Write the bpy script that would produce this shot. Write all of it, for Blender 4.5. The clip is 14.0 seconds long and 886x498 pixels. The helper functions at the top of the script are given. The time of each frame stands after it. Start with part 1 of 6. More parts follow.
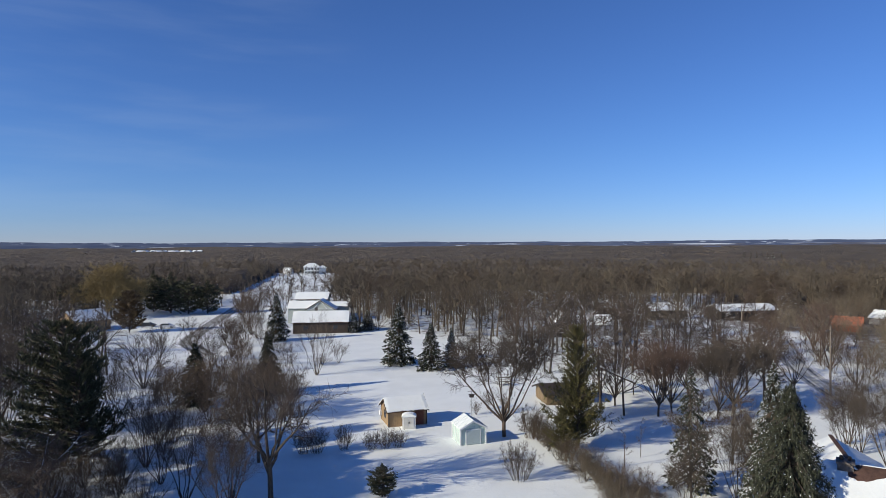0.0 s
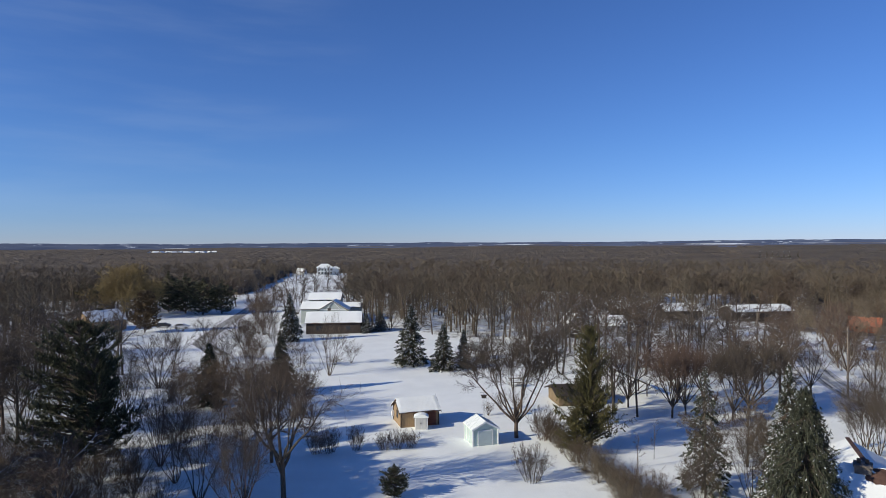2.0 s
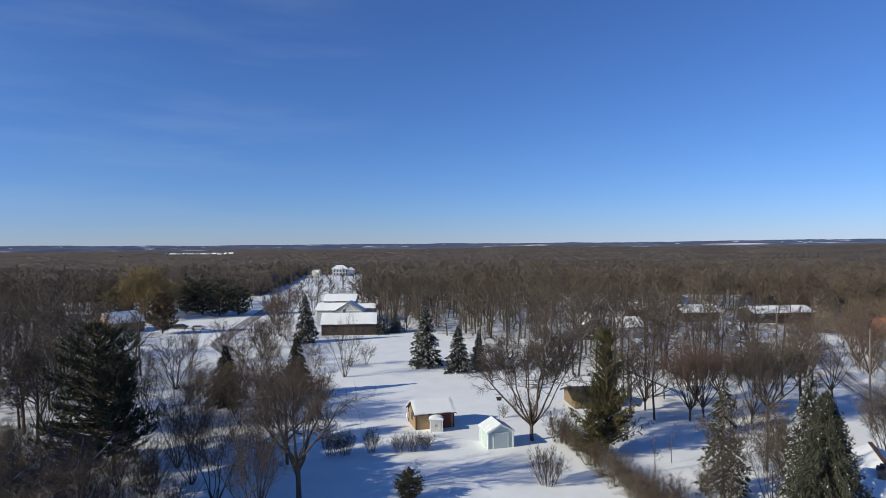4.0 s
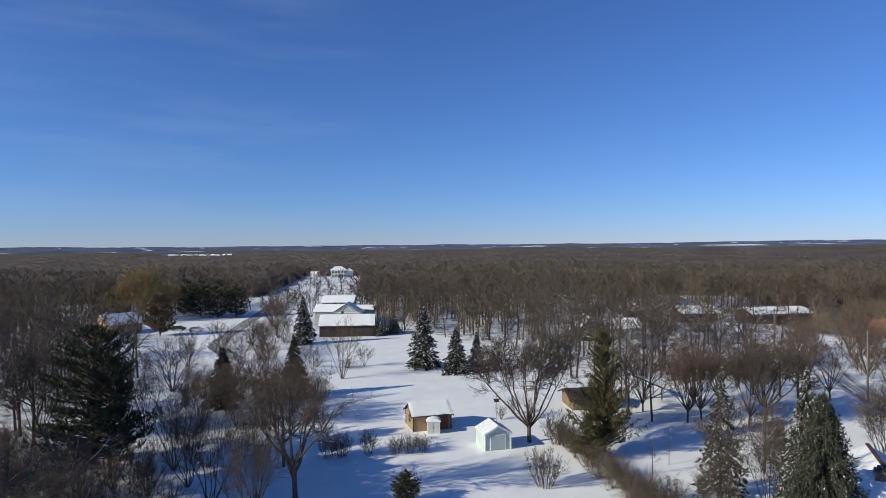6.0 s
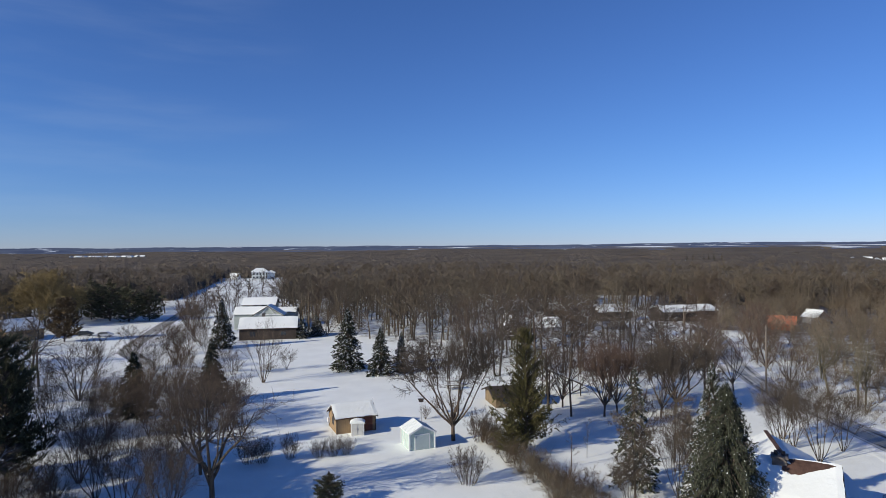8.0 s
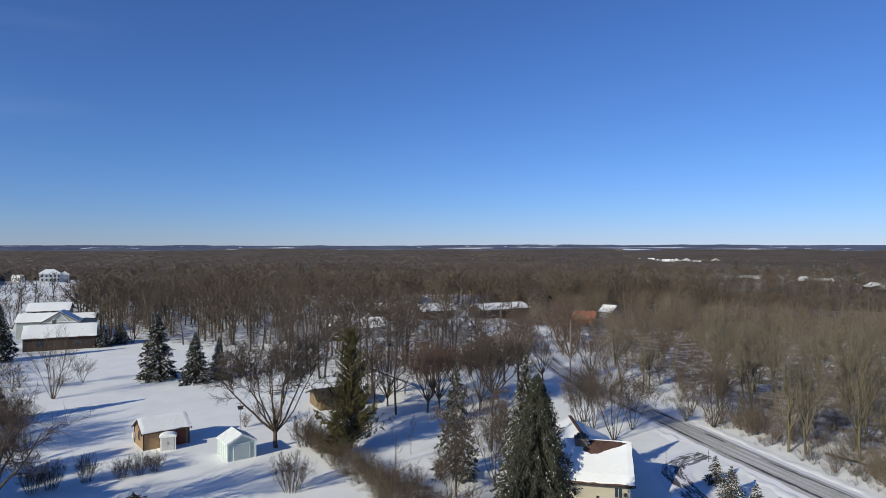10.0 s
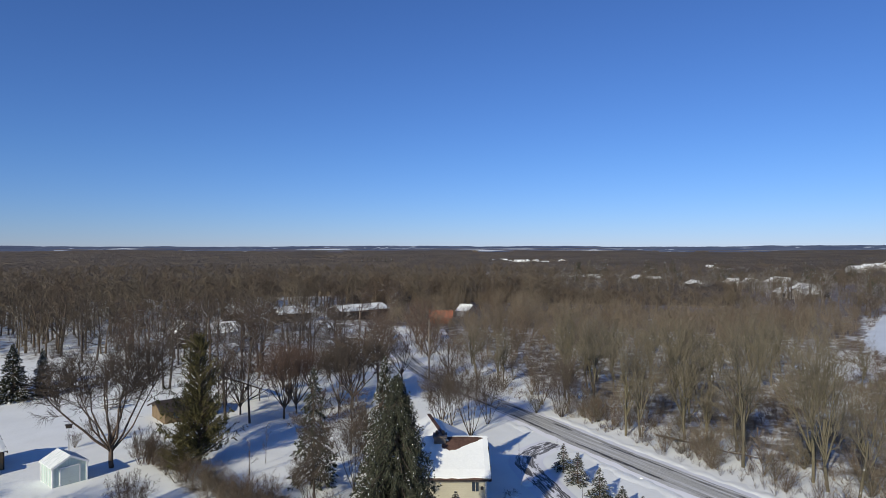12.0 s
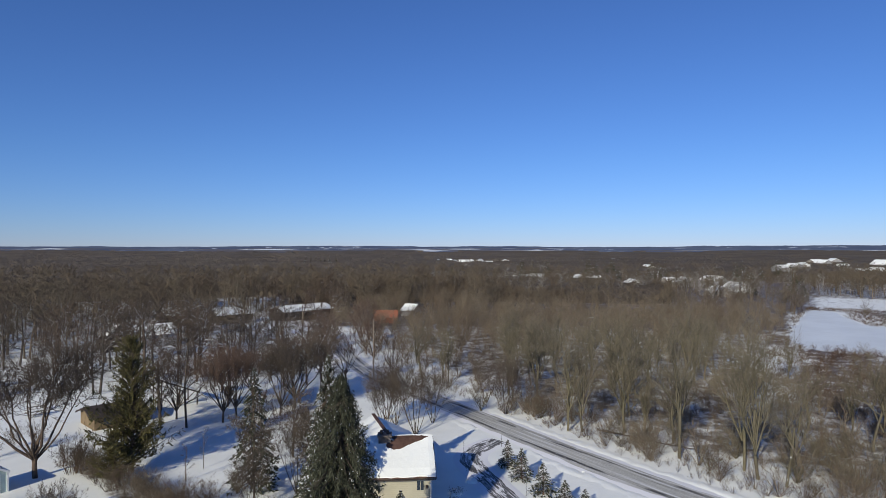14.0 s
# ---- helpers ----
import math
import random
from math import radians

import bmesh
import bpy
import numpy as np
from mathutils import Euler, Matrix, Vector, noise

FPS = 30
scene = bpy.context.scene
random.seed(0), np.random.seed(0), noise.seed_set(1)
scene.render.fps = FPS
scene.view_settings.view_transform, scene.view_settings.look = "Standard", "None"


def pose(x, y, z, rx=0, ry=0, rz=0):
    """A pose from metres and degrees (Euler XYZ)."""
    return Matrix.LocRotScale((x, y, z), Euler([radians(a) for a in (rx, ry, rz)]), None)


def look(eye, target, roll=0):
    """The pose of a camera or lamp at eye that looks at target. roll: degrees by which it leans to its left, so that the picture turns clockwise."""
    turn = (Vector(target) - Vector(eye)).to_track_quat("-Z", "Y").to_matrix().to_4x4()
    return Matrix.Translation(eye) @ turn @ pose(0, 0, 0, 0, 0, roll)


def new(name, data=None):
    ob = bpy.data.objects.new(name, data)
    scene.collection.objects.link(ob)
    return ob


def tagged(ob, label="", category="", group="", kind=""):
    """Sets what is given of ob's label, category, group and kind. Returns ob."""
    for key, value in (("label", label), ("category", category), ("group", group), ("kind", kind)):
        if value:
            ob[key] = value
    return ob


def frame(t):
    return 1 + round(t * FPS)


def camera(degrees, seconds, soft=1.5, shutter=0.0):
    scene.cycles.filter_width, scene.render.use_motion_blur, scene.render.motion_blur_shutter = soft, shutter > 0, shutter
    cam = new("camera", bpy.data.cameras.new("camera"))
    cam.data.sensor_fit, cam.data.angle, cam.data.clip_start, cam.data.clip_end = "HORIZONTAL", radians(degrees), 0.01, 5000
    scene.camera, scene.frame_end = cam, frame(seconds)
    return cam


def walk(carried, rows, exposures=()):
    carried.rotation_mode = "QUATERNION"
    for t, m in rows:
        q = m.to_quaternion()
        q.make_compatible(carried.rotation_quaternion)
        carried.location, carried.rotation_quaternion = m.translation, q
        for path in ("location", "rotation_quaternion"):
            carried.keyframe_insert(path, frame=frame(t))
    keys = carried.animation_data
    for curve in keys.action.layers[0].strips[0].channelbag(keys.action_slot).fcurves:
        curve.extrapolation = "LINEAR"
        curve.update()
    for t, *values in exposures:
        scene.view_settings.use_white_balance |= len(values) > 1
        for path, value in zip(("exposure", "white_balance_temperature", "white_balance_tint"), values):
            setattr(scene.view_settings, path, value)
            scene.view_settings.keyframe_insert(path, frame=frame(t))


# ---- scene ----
from mathutils import noise as mnoise

# ---------------------------------------------------------------- camera
cam = camera(70.34, 14.0, soft=0.75)
# seconds, x, y, z, yaw, pitch, roll of a hovering drone that turns to its right
PATH = (
    (0.0, 0.000, 0.000, 24.000, 0.002, -0.329, 0.200),
    (0.5, 0.000, 0.013, 24.013, 0.305, -0.319, 0.264),
    (1.0, 0.025, 0.010, 24.020, 0.634, -0.300, 0.264),
    (1.5, 0.065, 0.000, 24.011, 0.883, -0.287, 0.282),
    (2.0, 0.104, 0.008, 24.027, 1.161, -0.281, 0.287),
    (2.5, 0.111, 0.035, 24.037, 1.466, -0.265, 0.273),
    (3.0, 0.102, 0.093, 24.081, 1.808, -0.211, 0.334),
    (5.5, 0.310, 0.252, 24.183, 3.096, -0.164, 0.514),
    (6.0, 0.347, 0.302, 24.189, 2.406, -0.085, 0.498),
    (6.5, 0.354, 0.337, 24.158, 1.847, -0.029, 0.499),
    (7.0, 0.384, 0.334, 24.124, 0.763, -0.020, 0.503),
    (7.5, 0.398, 0.321, 24.069, -1.228, -0.026, 0.503),
    (8.0, 0.439, 0.289, 24.015, -4.393, -0.008, 0.446),
    (8.5, 0.450, 0.289, 23.989, -8.389, -0.023, 0.380),
    (9.0, 0.423, 0.335, 23.960, -12.685, -0.035, 0.240),
    (11.5, 0.615, 0.900, 23.892, -29.727, 0.057, 0.066),
    (12.0, 0.684, 1.030, 23.830, -32.901, 0.079, 0.068),
    (12.5, 0.757, 1.154, 23.769, -35.474, 0.076, 0.050),
    (13.0, 0.818, 1.244, 23.675, -36.950, 0.077, 0.038),
    (13.5, 0.869, 1.317, 23.599, -37.537, 0.092, 0.049),
    (14.0, 0.891, 1.354, 23.561, -37.929, 0.090, 0.059),
)
EXPOSURES = [(0.0, 0.08), (6.0, 0.08), (9.0, 0.0), (11.5, -0.08), (14.0, -0.10)]
walk(cam, [(t, pose(x, y, z, 90 + p, r, w)) for t, x, y, z, w, p, r in PATH], EXPOSURES)

# ---------------------------------------------------------------- sky and sun
SUN_FROM = Vector((-0.905, -0.425, 0.462)).normalized()  # low winter sun, behind and to the west of the yard
world = bpy.data.worlds.new("winter_sky")
scene.world = world
world.use_nodes = True
wn = world.node_tree
sky = wn.nodes.new("ShaderNodeTexSky")
sky.sky_type = "NISHITA"
sky.sun_disc = False
sky.sun_elevation = math.asin(SUN_FROM.z)
sky.sun_rotation = math.atan2(SUN_FROM.x, SUN_FROM.y)
sky.altitude = 300
sky.air_density = 1.0
sky.dust_density = 0.0
sky.ozone_density = 8.0
back = wn.nodes["Background"]
back.inputs["Strength"].default_value = 0.098
deep = wn.nodes.new("ShaderNodeMix")
deep.data_type, deep.blend_type = "RGBA", "MULTIPLY"
deep.inputs[0].default_value = 1.0
deep.inputs[7].default_value = (0.81, 0.89, 1.14, 1)  # cold, dry winter air
wn.links.new(sky.outputs["Color"], deep.inputs[6])
wn.links.new(deep.outputs[2], back.inputs["Color"])
sky_dir = wn.nodes.new("ShaderNodeTexCoord")
sky_up = wn.nodes.new("ShaderNodeSeparateXYZ")
wn.links.new(sky_dir.outputs["Generated"], sky_up.inputs[0])
low_air = wn.nodes.new("ShaderNodeValToRGB")  # thin blue haze low over the land
low_air.color_ramp.elements[0].position, low_air.color_ramp.elements[0].color = 0.0, (0.63, 0.66, 0.90, 1)
low_air.color_ramp.elements[1].position, low_air.color_ramp.elements[1].color = 0.14, (0.62, 0.68, 0.87, 1)
wn.links.new(sky_up.outputs[2], low_air.inputs[0])
haze = wn.nodes.new("ShaderNodeMix")
haze.data_type, haze.blend_type = "RGBA", "MULTIPLY"
haze.inputs[0].default_value = 1.0
haze.inputs[7].default_value = (1.31, 1.31, 1.31, 1)
wn.links.new(low_air.outputs[0], haze.inputs[6])
wn.links.new(haze.outputs[2], deep.inputs[7])

streaks = wn.nodes.new("ShaderNodeTexNoise")  # faint cirrus in the north-west
streaks.inputs["Scale"].default_value, streaks.inputs["Detail"].default_value = 3.0, 5.0
stretch = wn.nodes.new("ShaderNodeMapping")
stretch.inputs["Rotation"].default_value = (0, radians(-14), 0)
stretch.inputs["Scale"].default_value = (1.0, 1.0, 7.0)
wn.links.new(sky_dir.outputs["Generated"], stretch.inputs[0])
wn.links.new(stretch.outputs[0], streaks.inputs["Vector"])
toward = wn.nodes.new("ShaderNodeVectorMath")
toward.operation = "DOT_PRODUCT"
toward.inputs[1].default_value = (-0.50, 0.82, 0.27)
wn.links.new(sky_dir.outputs["Generated"], toward.inputs[0])


def sky_span(value, lo, hi, top):
    n = wn.nodes.new("ShaderNodeMapRange")
    n.interpolation_type = "SMOOTHSTEP"
    n.inputs[1].default_value, n.inputs[2].default_value, n.inputs[4].default_value = lo, hi, top
    wn.links.new(value, n.inputs[0])
    return n.outputs[0]


veil = wn.nodes.new("ShaderNodeMath")
veil.operation = "MULTIPLY"
wn.links.new(sky_span(streaks.outputs["Fac"], 0.42, 0.75, 0.085), veil.inputs[0])
wn.links.new(sky_span(toward.outputs["Value"], 0.90, 0.99, 1.0), veil.inputs[1])
clouded = wn.nodes.new("ShaderNodeMix")
clouded.data_type = "RGBA"
clouded.inputs[7].default_value = (5.2, 6.2, 7.4, 1)
wn.links.new(veil.outputs[0], clouded.inputs[0])
wn.links.new(deep.outputs[2], clouded.inputs[6])
wn.links.new(clouded.outputs[2], back.inputs["Color"])

sun_data = bpy.data.lights.new("sun", "SUN")
sun_data.energy = 4.6
sun_data.angle = radians(0.5)
sun_data.color = (1.0, 0.925, 0.76)
sun = new("sun", sun_data)
sun.matrix_world = look(SUN_FROM * 300, (0, 0, 0))


# ---------------------------------------------------------------- materials
def material(name, rough=0.8, metal=0.0):
    m = bpy.data.materials.new(name)
    m.use_nodes = True
    b = m.node_tree.nodes["Principled BSDF"]
    b.inputs["Roughness"].default_value = rough
    b.inputs["Metallic"].default_value = metal
    b.inputs["Specular IOR Level"].default_value = 0.25
    return m, m.node_tree, b


def node(nt, kind, **values):
    n = nt.nodes.new(kind)
    for key, value in values.items():
        n.inputs[key.replace("_", " ")].default_value = value
    return n


def mix(nt, fac, a, b):
    n = nt.nodes.new("ShaderNodeMix")
    n.data_type = "RGBA"
    for socket, value in ((n.inputs[0], fac), (n.inputs[6], a), (n.inputs[7], b)):
        if isinstance(value, (float, int)):
            socket.default_value = value
        elif isinstance(value, tuple):
            socket.default_value = (*value, 1)
        else:
            nt.links.new(value, socket)
    return n.outputs[2]


def maths(nt, op, a, b=0.0, clamp=False):
    n = nt.nodes.new("ShaderNodeMath")
    n.operation, n.use_clamp = op, clamp
    for socket, value in zip(n.inputs, (a, b)):
        if isinstance(value, (float, int)):
            socket.default_value = value
        else:
            nt.links.new(value, socket)
    return n.outputs[0]


def span(nt, value, lo, hi, a=0.0, b=1.0):
    n = nt.nodes.new("ShaderNodeMapRange")
    n.interpolation_type = "SMOOTHSTEP"
    nt.links.new(value, n.inputs[0])
    for i, v in enumerate((lo, hi, a, b)):
        n.inputs[i + 1].default_value = v
    return n.outputs[0]


def ramp(nt, value, *stops):
    n = nt.nodes.new("ShaderNodeValToRGB")
    while len(n.color_ramp.elements) < len(stops):
        n.color_ramp.elements.new(0.5)
    for e, (at, colour) in zip(n.color_ramp.elements, stops):
        e.position, e.color = at, (*colour, 1)
    nt.links.new(value, n.inputs[0])
    return n.outputs[0]


def grain(nt, scale, detail=4.0, rough=0.55, stretch=None, world_space=True):
    tex = node(nt, "ShaderNodeTexNoise", Scale=scale, Detail=detail, Roughness=rough)
    coord = nt.nodes.new("ShaderNodeNewGeometry" if world_space else "ShaderNodeTexCoord")
    out = coord.outputs["Position" if world_space else "Object"]
    if stretch:
        mp = nt.nodes.new("ShaderNodeMapping")
        mp.inputs["Scale"].default_value = stretch
        nt.links.new(out, mp.inputs[0])
        out = mp.outputs[0]
    nt.links.new(out, tex.inputs["Vector"])
    return tex.outputs["Fac"]


def bump(nt, b, height, strength, distance):
    n = node(nt, "ShaderNodeBump", Strength=strength, Distance=distance)
    nt.links.new(height, n.inputs["Height"])
    nt.links.new(n.outputs[0], b.inputs["Normal"])


def plain(name, colour, vary=0.15, scale=3.0, rough=0.75, metal=0.0, relief=0.02, stretch=None):
    """A painted or raw surface with coarse stains and fine grain."""
    m, nt, b = material(name, rough, metal)
    coarse, fine = grain(nt, scale * 0.3, 3, 0.6, stretch, False), grain(nt, scale * 6, 5, 0.6, stretch, False)
    dark, light = tuple(c * (1 - vary) for c in colour), tuple(min(1, c * (1 + vary)) for c in colour)
    c1 = mix(nt, span(nt, coarse, 0.3, 0.7), dark, light)
    c2 = mix(nt, span(nt, fine, 0.3, 0.75, 0.0, 0.35), c1, dark)
    nt.links.new(c2, b.inputs["Base Color"])
    bump(nt, b, fine, 0.4, relief)
    return m


def snow_material(name, litter=False):
    m, nt, b = material(name, 0.55)
    drift, crust, sparkle = grain(nt, 0.22, 4), grain(nt, 2.6, 5, 0.6), grain(nt, 14.0, 3)
    colour = mix(nt, span(nt, drift, 0.3, 0.7), (0.80, 0.825, 0.795), (0.865, 0.89, 0.855))
    colour = mix(nt, span(nt, crust, 0.62, 0.8, 0, 0.18), colour, (0.66, 0.67, 0.68))
    if litter:
        a = nt.nodes.new("ShaderNodeAttribute")
        a.attribute_name = "litter"
        patch = maths(nt, "ADD", grain(nt, 0.35, 6, 0.68), maths(nt, "MULTIPLY", a.outputs["Fac"], 0.5))
        amount = maths(nt, "MULTIPLY", span(nt, patch, 0.60, 0.86), span(nt, a.outputs["Fac"], 0.02, 0.2))
        blades = mix(nt, grain(nt, 3.0, 6, 0.7, (1, 1, 0.4)), (0.07, 0.05, 0.035), (0.20, 0.15, 0.09))
        tone = mix(nt, span(nt, grain(nt, 0.06, 3), 0.4, 0.6), blades, (0.10, 0.075, 0.055))
        colour = mix(nt, amount, colour, tone)
    nt.links.new(colour, b.inputs["Base Color"])
    h = maths(nt, "ADD", maths(nt, "MULTIPLY", drift, 3.0), maths(nt, "ADD", crust, maths(nt, "MULTIPLY", sparkle, 0.15)))
    bump(nt, b, h, 0.28, 0.10)
    return m


def bark_material(name, stops, island=False, snow=0.0):
    """Bark and twigs: the tone differs from tree to tree; a little snow clings to what faces up."""
    m, nt, b = material(name, 0.9)
    if island:
        r = nt.nodes.new("ShaderNodeNewGeometry").outputs["Random Per Island"]
    else:
        r = nt.nodes.new("ShaderNodeObjectInfo").outputs["Random"]
    colour = ramp(nt, r, *stops)
    if island:  # stands of one kind of tree or another
        rust = mix(nt, 0.5, tuple(c * 0.62 for c in stops[0][1]), (0.120, 0.070, 0.048))
        colour = mix(nt, span(nt, grain(nt, 0.055, 3, 0.6, (1, 1, 0.2)), 0.46, 0.64, 0, 0.75), colour, rust)
    g = grain(nt, 9.0, 4, 0.6, (1, 1, 0.25))
    colour = mix(nt, span(nt, g, 0.35, 0.65, 0, 0.7), colour, tuple(c * 0.42 for c in stops[0][1]))
    if snow:
        geo = nt.nodes.new("ShaderNodeNewGeometry")
        sep = nt.nodes.new("ShaderNodeSeparateXYZ")
        nt.links.new(geo.outputs["Normal"], sep.inputs[0])
        up = span(nt, sep.outputs[2], 0.55, 0.85)
        lie = maths(nt, "MULTIPLY", up, span(nt, grain(nt, 1.3, 3), 0.62 - snow * 0.3, 0.72 - snow * 0.3))
        colour = mix(nt, lie, colour, (0.82, 0.84, 0.87))
    nt.links.new(colour, b.inputs["Base Color"])
    bump(nt, b, g, 0.5, 0.02)
    return m


def needle_material(name, dark, light):
    m, nt, b = material(name, 0.7)
    isl = nt.nodes.new("ShaderNodeNewGeometry").outputs["Random Per Island"]
    obj = nt.nodes.new("ShaderNodeObjectInfo").outputs["Random"]
    colour = mix(nt, isl, dark, light)
    colour = mix(nt, maths(nt, "MULTIPLY", obj, 0.3), colour, tuple(c * 0.6 for c in dark))
    nt.links.new(colour, b.inputs["Base Color"])
    return m


def strip_material(name, bare, dark, amount, streak, light=(0.80, 0.81, 0.83), run=0.09, wide=0.12):
    """A driven way: bare surface, dark wheel tracks along it and packed snow; uv: across 0..1, along in metres."""
    m, nt, b = material(name, 0.7)
    uv = nt.nodes.new("ShaderNodeUVMap")
    sep = nt.nodes.new("ShaderNodeSeparateXYZ")
    nt.links.new(uv.outputs[0], sep.inputs[0])
    mp = nt.nodes.new("ShaderNodeMapping")
    mp.inputs["Scale"].default_value = (streak, run, 1)
    nt.links.new(uv.outputs[0], mp.inputs[0])
    n1 = node(nt, "ShaderNodeTexNoise", Scale=1.0, Detail=5.0, Roughness=0.62)
    nt.links.new(mp.outputs[0], n1.inputs["Vector"])
    edge = maths(nt, "ABSOLUTE", maths(nt, "SUBTRACT", sep.outputs[0], 0.5))
    lane = maths(nt, "ABSOLUTE", maths(nt, "SUBTRACT", edge, 0.24))
    wet = maths(nt, "MULTIPLY", span(nt, lane, 0.015, wide, 1.0, 0.0), span(nt, n1.outputs["Fac"], 0.42, 0.58))
    colour = mix(nt, span(nt, grain(nt, 7.0, 5), 0.3, 0.7), tuple(c * 0.85 for c in bare), tuple(c * 1.15 for c in bare))
    mp2 = nt.nodes.new("ShaderNodeMapping")
    mp2.inputs["Scale"].default_value = (streak * 2.3, run * 0.5, 1)
    nt.links.new(uv.outputs[0], mp2.inputs[0])
    n2 = node(nt, "ShaderNodeTexNoise", Scale=1.0, Detail=4.0, Roughness=0.6)
    nt.links.new(mp2.outputs[0], n2.inputs["Vector"])
    colour = mix(nt, span(nt, n2.outputs["Fac"], 0.47, 0.66, 0, 0.65), colour, light)
    colour = mix(nt, span(nt, n2.outputs["Fac"], 0.30, 0.46, 0.55, 0), colour, dark)
    colour = mix(nt, wet, colour, dark)
    drift = maths(nt, "ADD", maths(nt, "MULTIPLY", span(nt, edge, 0.30, 0.5), 0.55), n1.outputs["Fac"])
    white = span(nt, drift, amount, amount + 0.10)
    colour = mix(nt, white, colour, light)
    nt.links.new(colour, b.inputs["Base Color"])
    bump(nt, b, n1.outputs["Fac"], 0.4, 0.04)
    return m


SNOW = snow_material("snow")
GROUND = snow_material("snow_and_litter", True)
GREY_BROWN = ((0.0, (0.091, 0.074, 0.061)), (0.45, (0.122, 0.099, 0.077)), (0.75, (0.137, 0.090, 0.066)), (1.0, (0.104, 0.093, 0.079)))
BARK = bark_material("bark", GREY_BROWN, snow=0.6)
TWIG = bark_material("twigs", GREY_BROWN)
BARK_PALE = bark_material("bark_olive", ((0.0, (0.163, 0.145, 0.091)), (1.0, (0.125, 0.112, 0.082))), snow=0.1)
TWIG_PALE = bark_material("twigs_olive", ((0.0, (0.205, 0.180, 0.126)), (1.0, (0.170, 0.148, 0.110))))
TWIG_RED = bark_material("twigs_red", ((0.0, (0.150, 0.100, 0.076)), (1.0, (0.124, 0.090, 0.070))))
TWIG_BROWN = bark_material("twigs_brown", ((0.0, (0.158, 0.116, 0.080)), (1.0, (0.132, 0.102, 0.076))))
TWIG_GOLD = bark_material("twigs_gold", ((0.0, (0.300, 0.226, 0.104)), (1.0, (0.280, 0.208, 0.096))))
WOOD_MASS = bark_material("wood_mass", ((0.0, (0.112, 0.096, 0.072)), (0.4, (0.146, 0.124, 0.092)), (0.7, (0.160, 0.118, 0.084)), (1.0, (0.178, 0.156, 0.112))), True)
THICKET = bark_material("thicket_mass", ((0.0, (0.165, 0.136, 0.100)), (0.5, (0.222, 0.190, 0.138)), (0.8, (0.205, 0.145, 0.102)), (1.0, (0.255, 0.226, 0.166))), True)
SPRUCE = needle_material("spruce_needles", (0.024, 0.029, 0.017), (0.066, 0.069, 0.042))
PINE = needle_material("pine_needles", (0.028, 0.032, 0.018), (0.125, 0.124, 0.068))
PINE_YELLOW = needle_material("yellow_pine_needles", (0.048, 0.048, 0.018), (0.160, 0.136, 0.050))
ARBOR = needle_material("winter_brown_needles", (0.076, 0.052, 0.029), (0.142, 0.096, 0.048))
SNOW_CLUMP = plain("snow_clumps", (0.84, 0.86, 0.89), 0.05, rough=0.6)
ROAD = strip_material("salted_asphalt", (0.43, 0.43, 0.40), (0.06, 0.06, 0.062), 0.625, 6.0, run=0.13, wide=0.075)
DRIVE = strip_material("driven_snow", (0.10, 0.098, 0.10), (0.022, 0.022, 0.026), 0.49, 7.0, run=0.42)
LANE = strip_material("worn_lane", (0.25, 0.25, 0.23), (0.14, 0.14, 0.125), 0.60, 6.0, run=0.12)


# ---------------------------------------------------------------- mesh tools
def shape(name, verts, faces, mat, smooth=False):
    """A mesh object from numpy verts and one or more index arrays."""
    me = bpy.data.meshes.new(name)
    verts = np.asarray(verts, dtype=np.float32).reshape(-1, 3)
    sizes = np.concatenate([np.full(len(f), f.shape[1]) for f in faces]).astype(np.int32)
    loops = np.concatenate([f.ravel() for f in faces]).astype(np.int32)
    me.vertices.add(len(verts))
    me.vertices.foreach_set("co", verts.ravel())
    me.loops.add(len(loops))
    me.loops.foreach_set("vertex_index", loops)
    me.polygons.add(len(sizes))
    me.polygons.foreach_set("loop_start", np.concatenate(([0], np.cumsum(sizes)[:-1])).astype(np.int32))
    me.polygons.foreach_set("use_smooth", np.full(len(sizes), smooth))
    me.update(calc_edges=True)
    me.validate()
    me.materials.append(mat)
    return me


def part(name, bm, mat, parent=None, label=""):
    """Links a bmesh (or a ready mesh) as one mesh object under a thing or a part."""
    if isinstance(bm, bpy.types.Mesh):
        me = bm
    else:
        me = bpy.data.meshes.new(name)
        bmesh.ops.recalc_face_normals(bm, faces=bm.faces)
        bm.to_mesh(me)
        bm.free()
        me.materials.append(mat)
    ob = new(name, me)
    ob.parent = parent
    return tagged(ob, label)


def thing(name, m, label, category, group="", kind=""):
    ob = new(name)
    ob.empty_display_size = 0.5
    ob.matrix_world = m
    return tagged(ob, label, category, group, kind)


def box(bm, x0, x1, y0, y1, z0, z1, bevel=0.0, m=None):
    r = bmesh.ops.create_cube(bm, size=1)
    vs = r["verts"]
    for v in vs:
        v.co = Vector(((x0 + x1) / 2 + v.co.x * (x1 - x0), (y0 + y1) / 2 + v.co.y * (y1 - y0), (z0 + z1) / 2 + v.co.z * (z1 - z0)))
    if bevel:
        edges = list({e for v in vs for e in v.link_edges})
        vs = list({v for f in bmesh.ops.bevel(bm, geom=edges, offset=bevel, segments=2, affect="EDGES")["faces"] for v in f.verts})
    if m is not None:
        bmesh.ops.transform(bm, matrix=m, verts=vs)
    return bm


def boxes(*specs, bevel=0.0):
    bm = bmesh.new()
    for s in specs:
        box(bm, *s, bevel=bevel)
    return bm


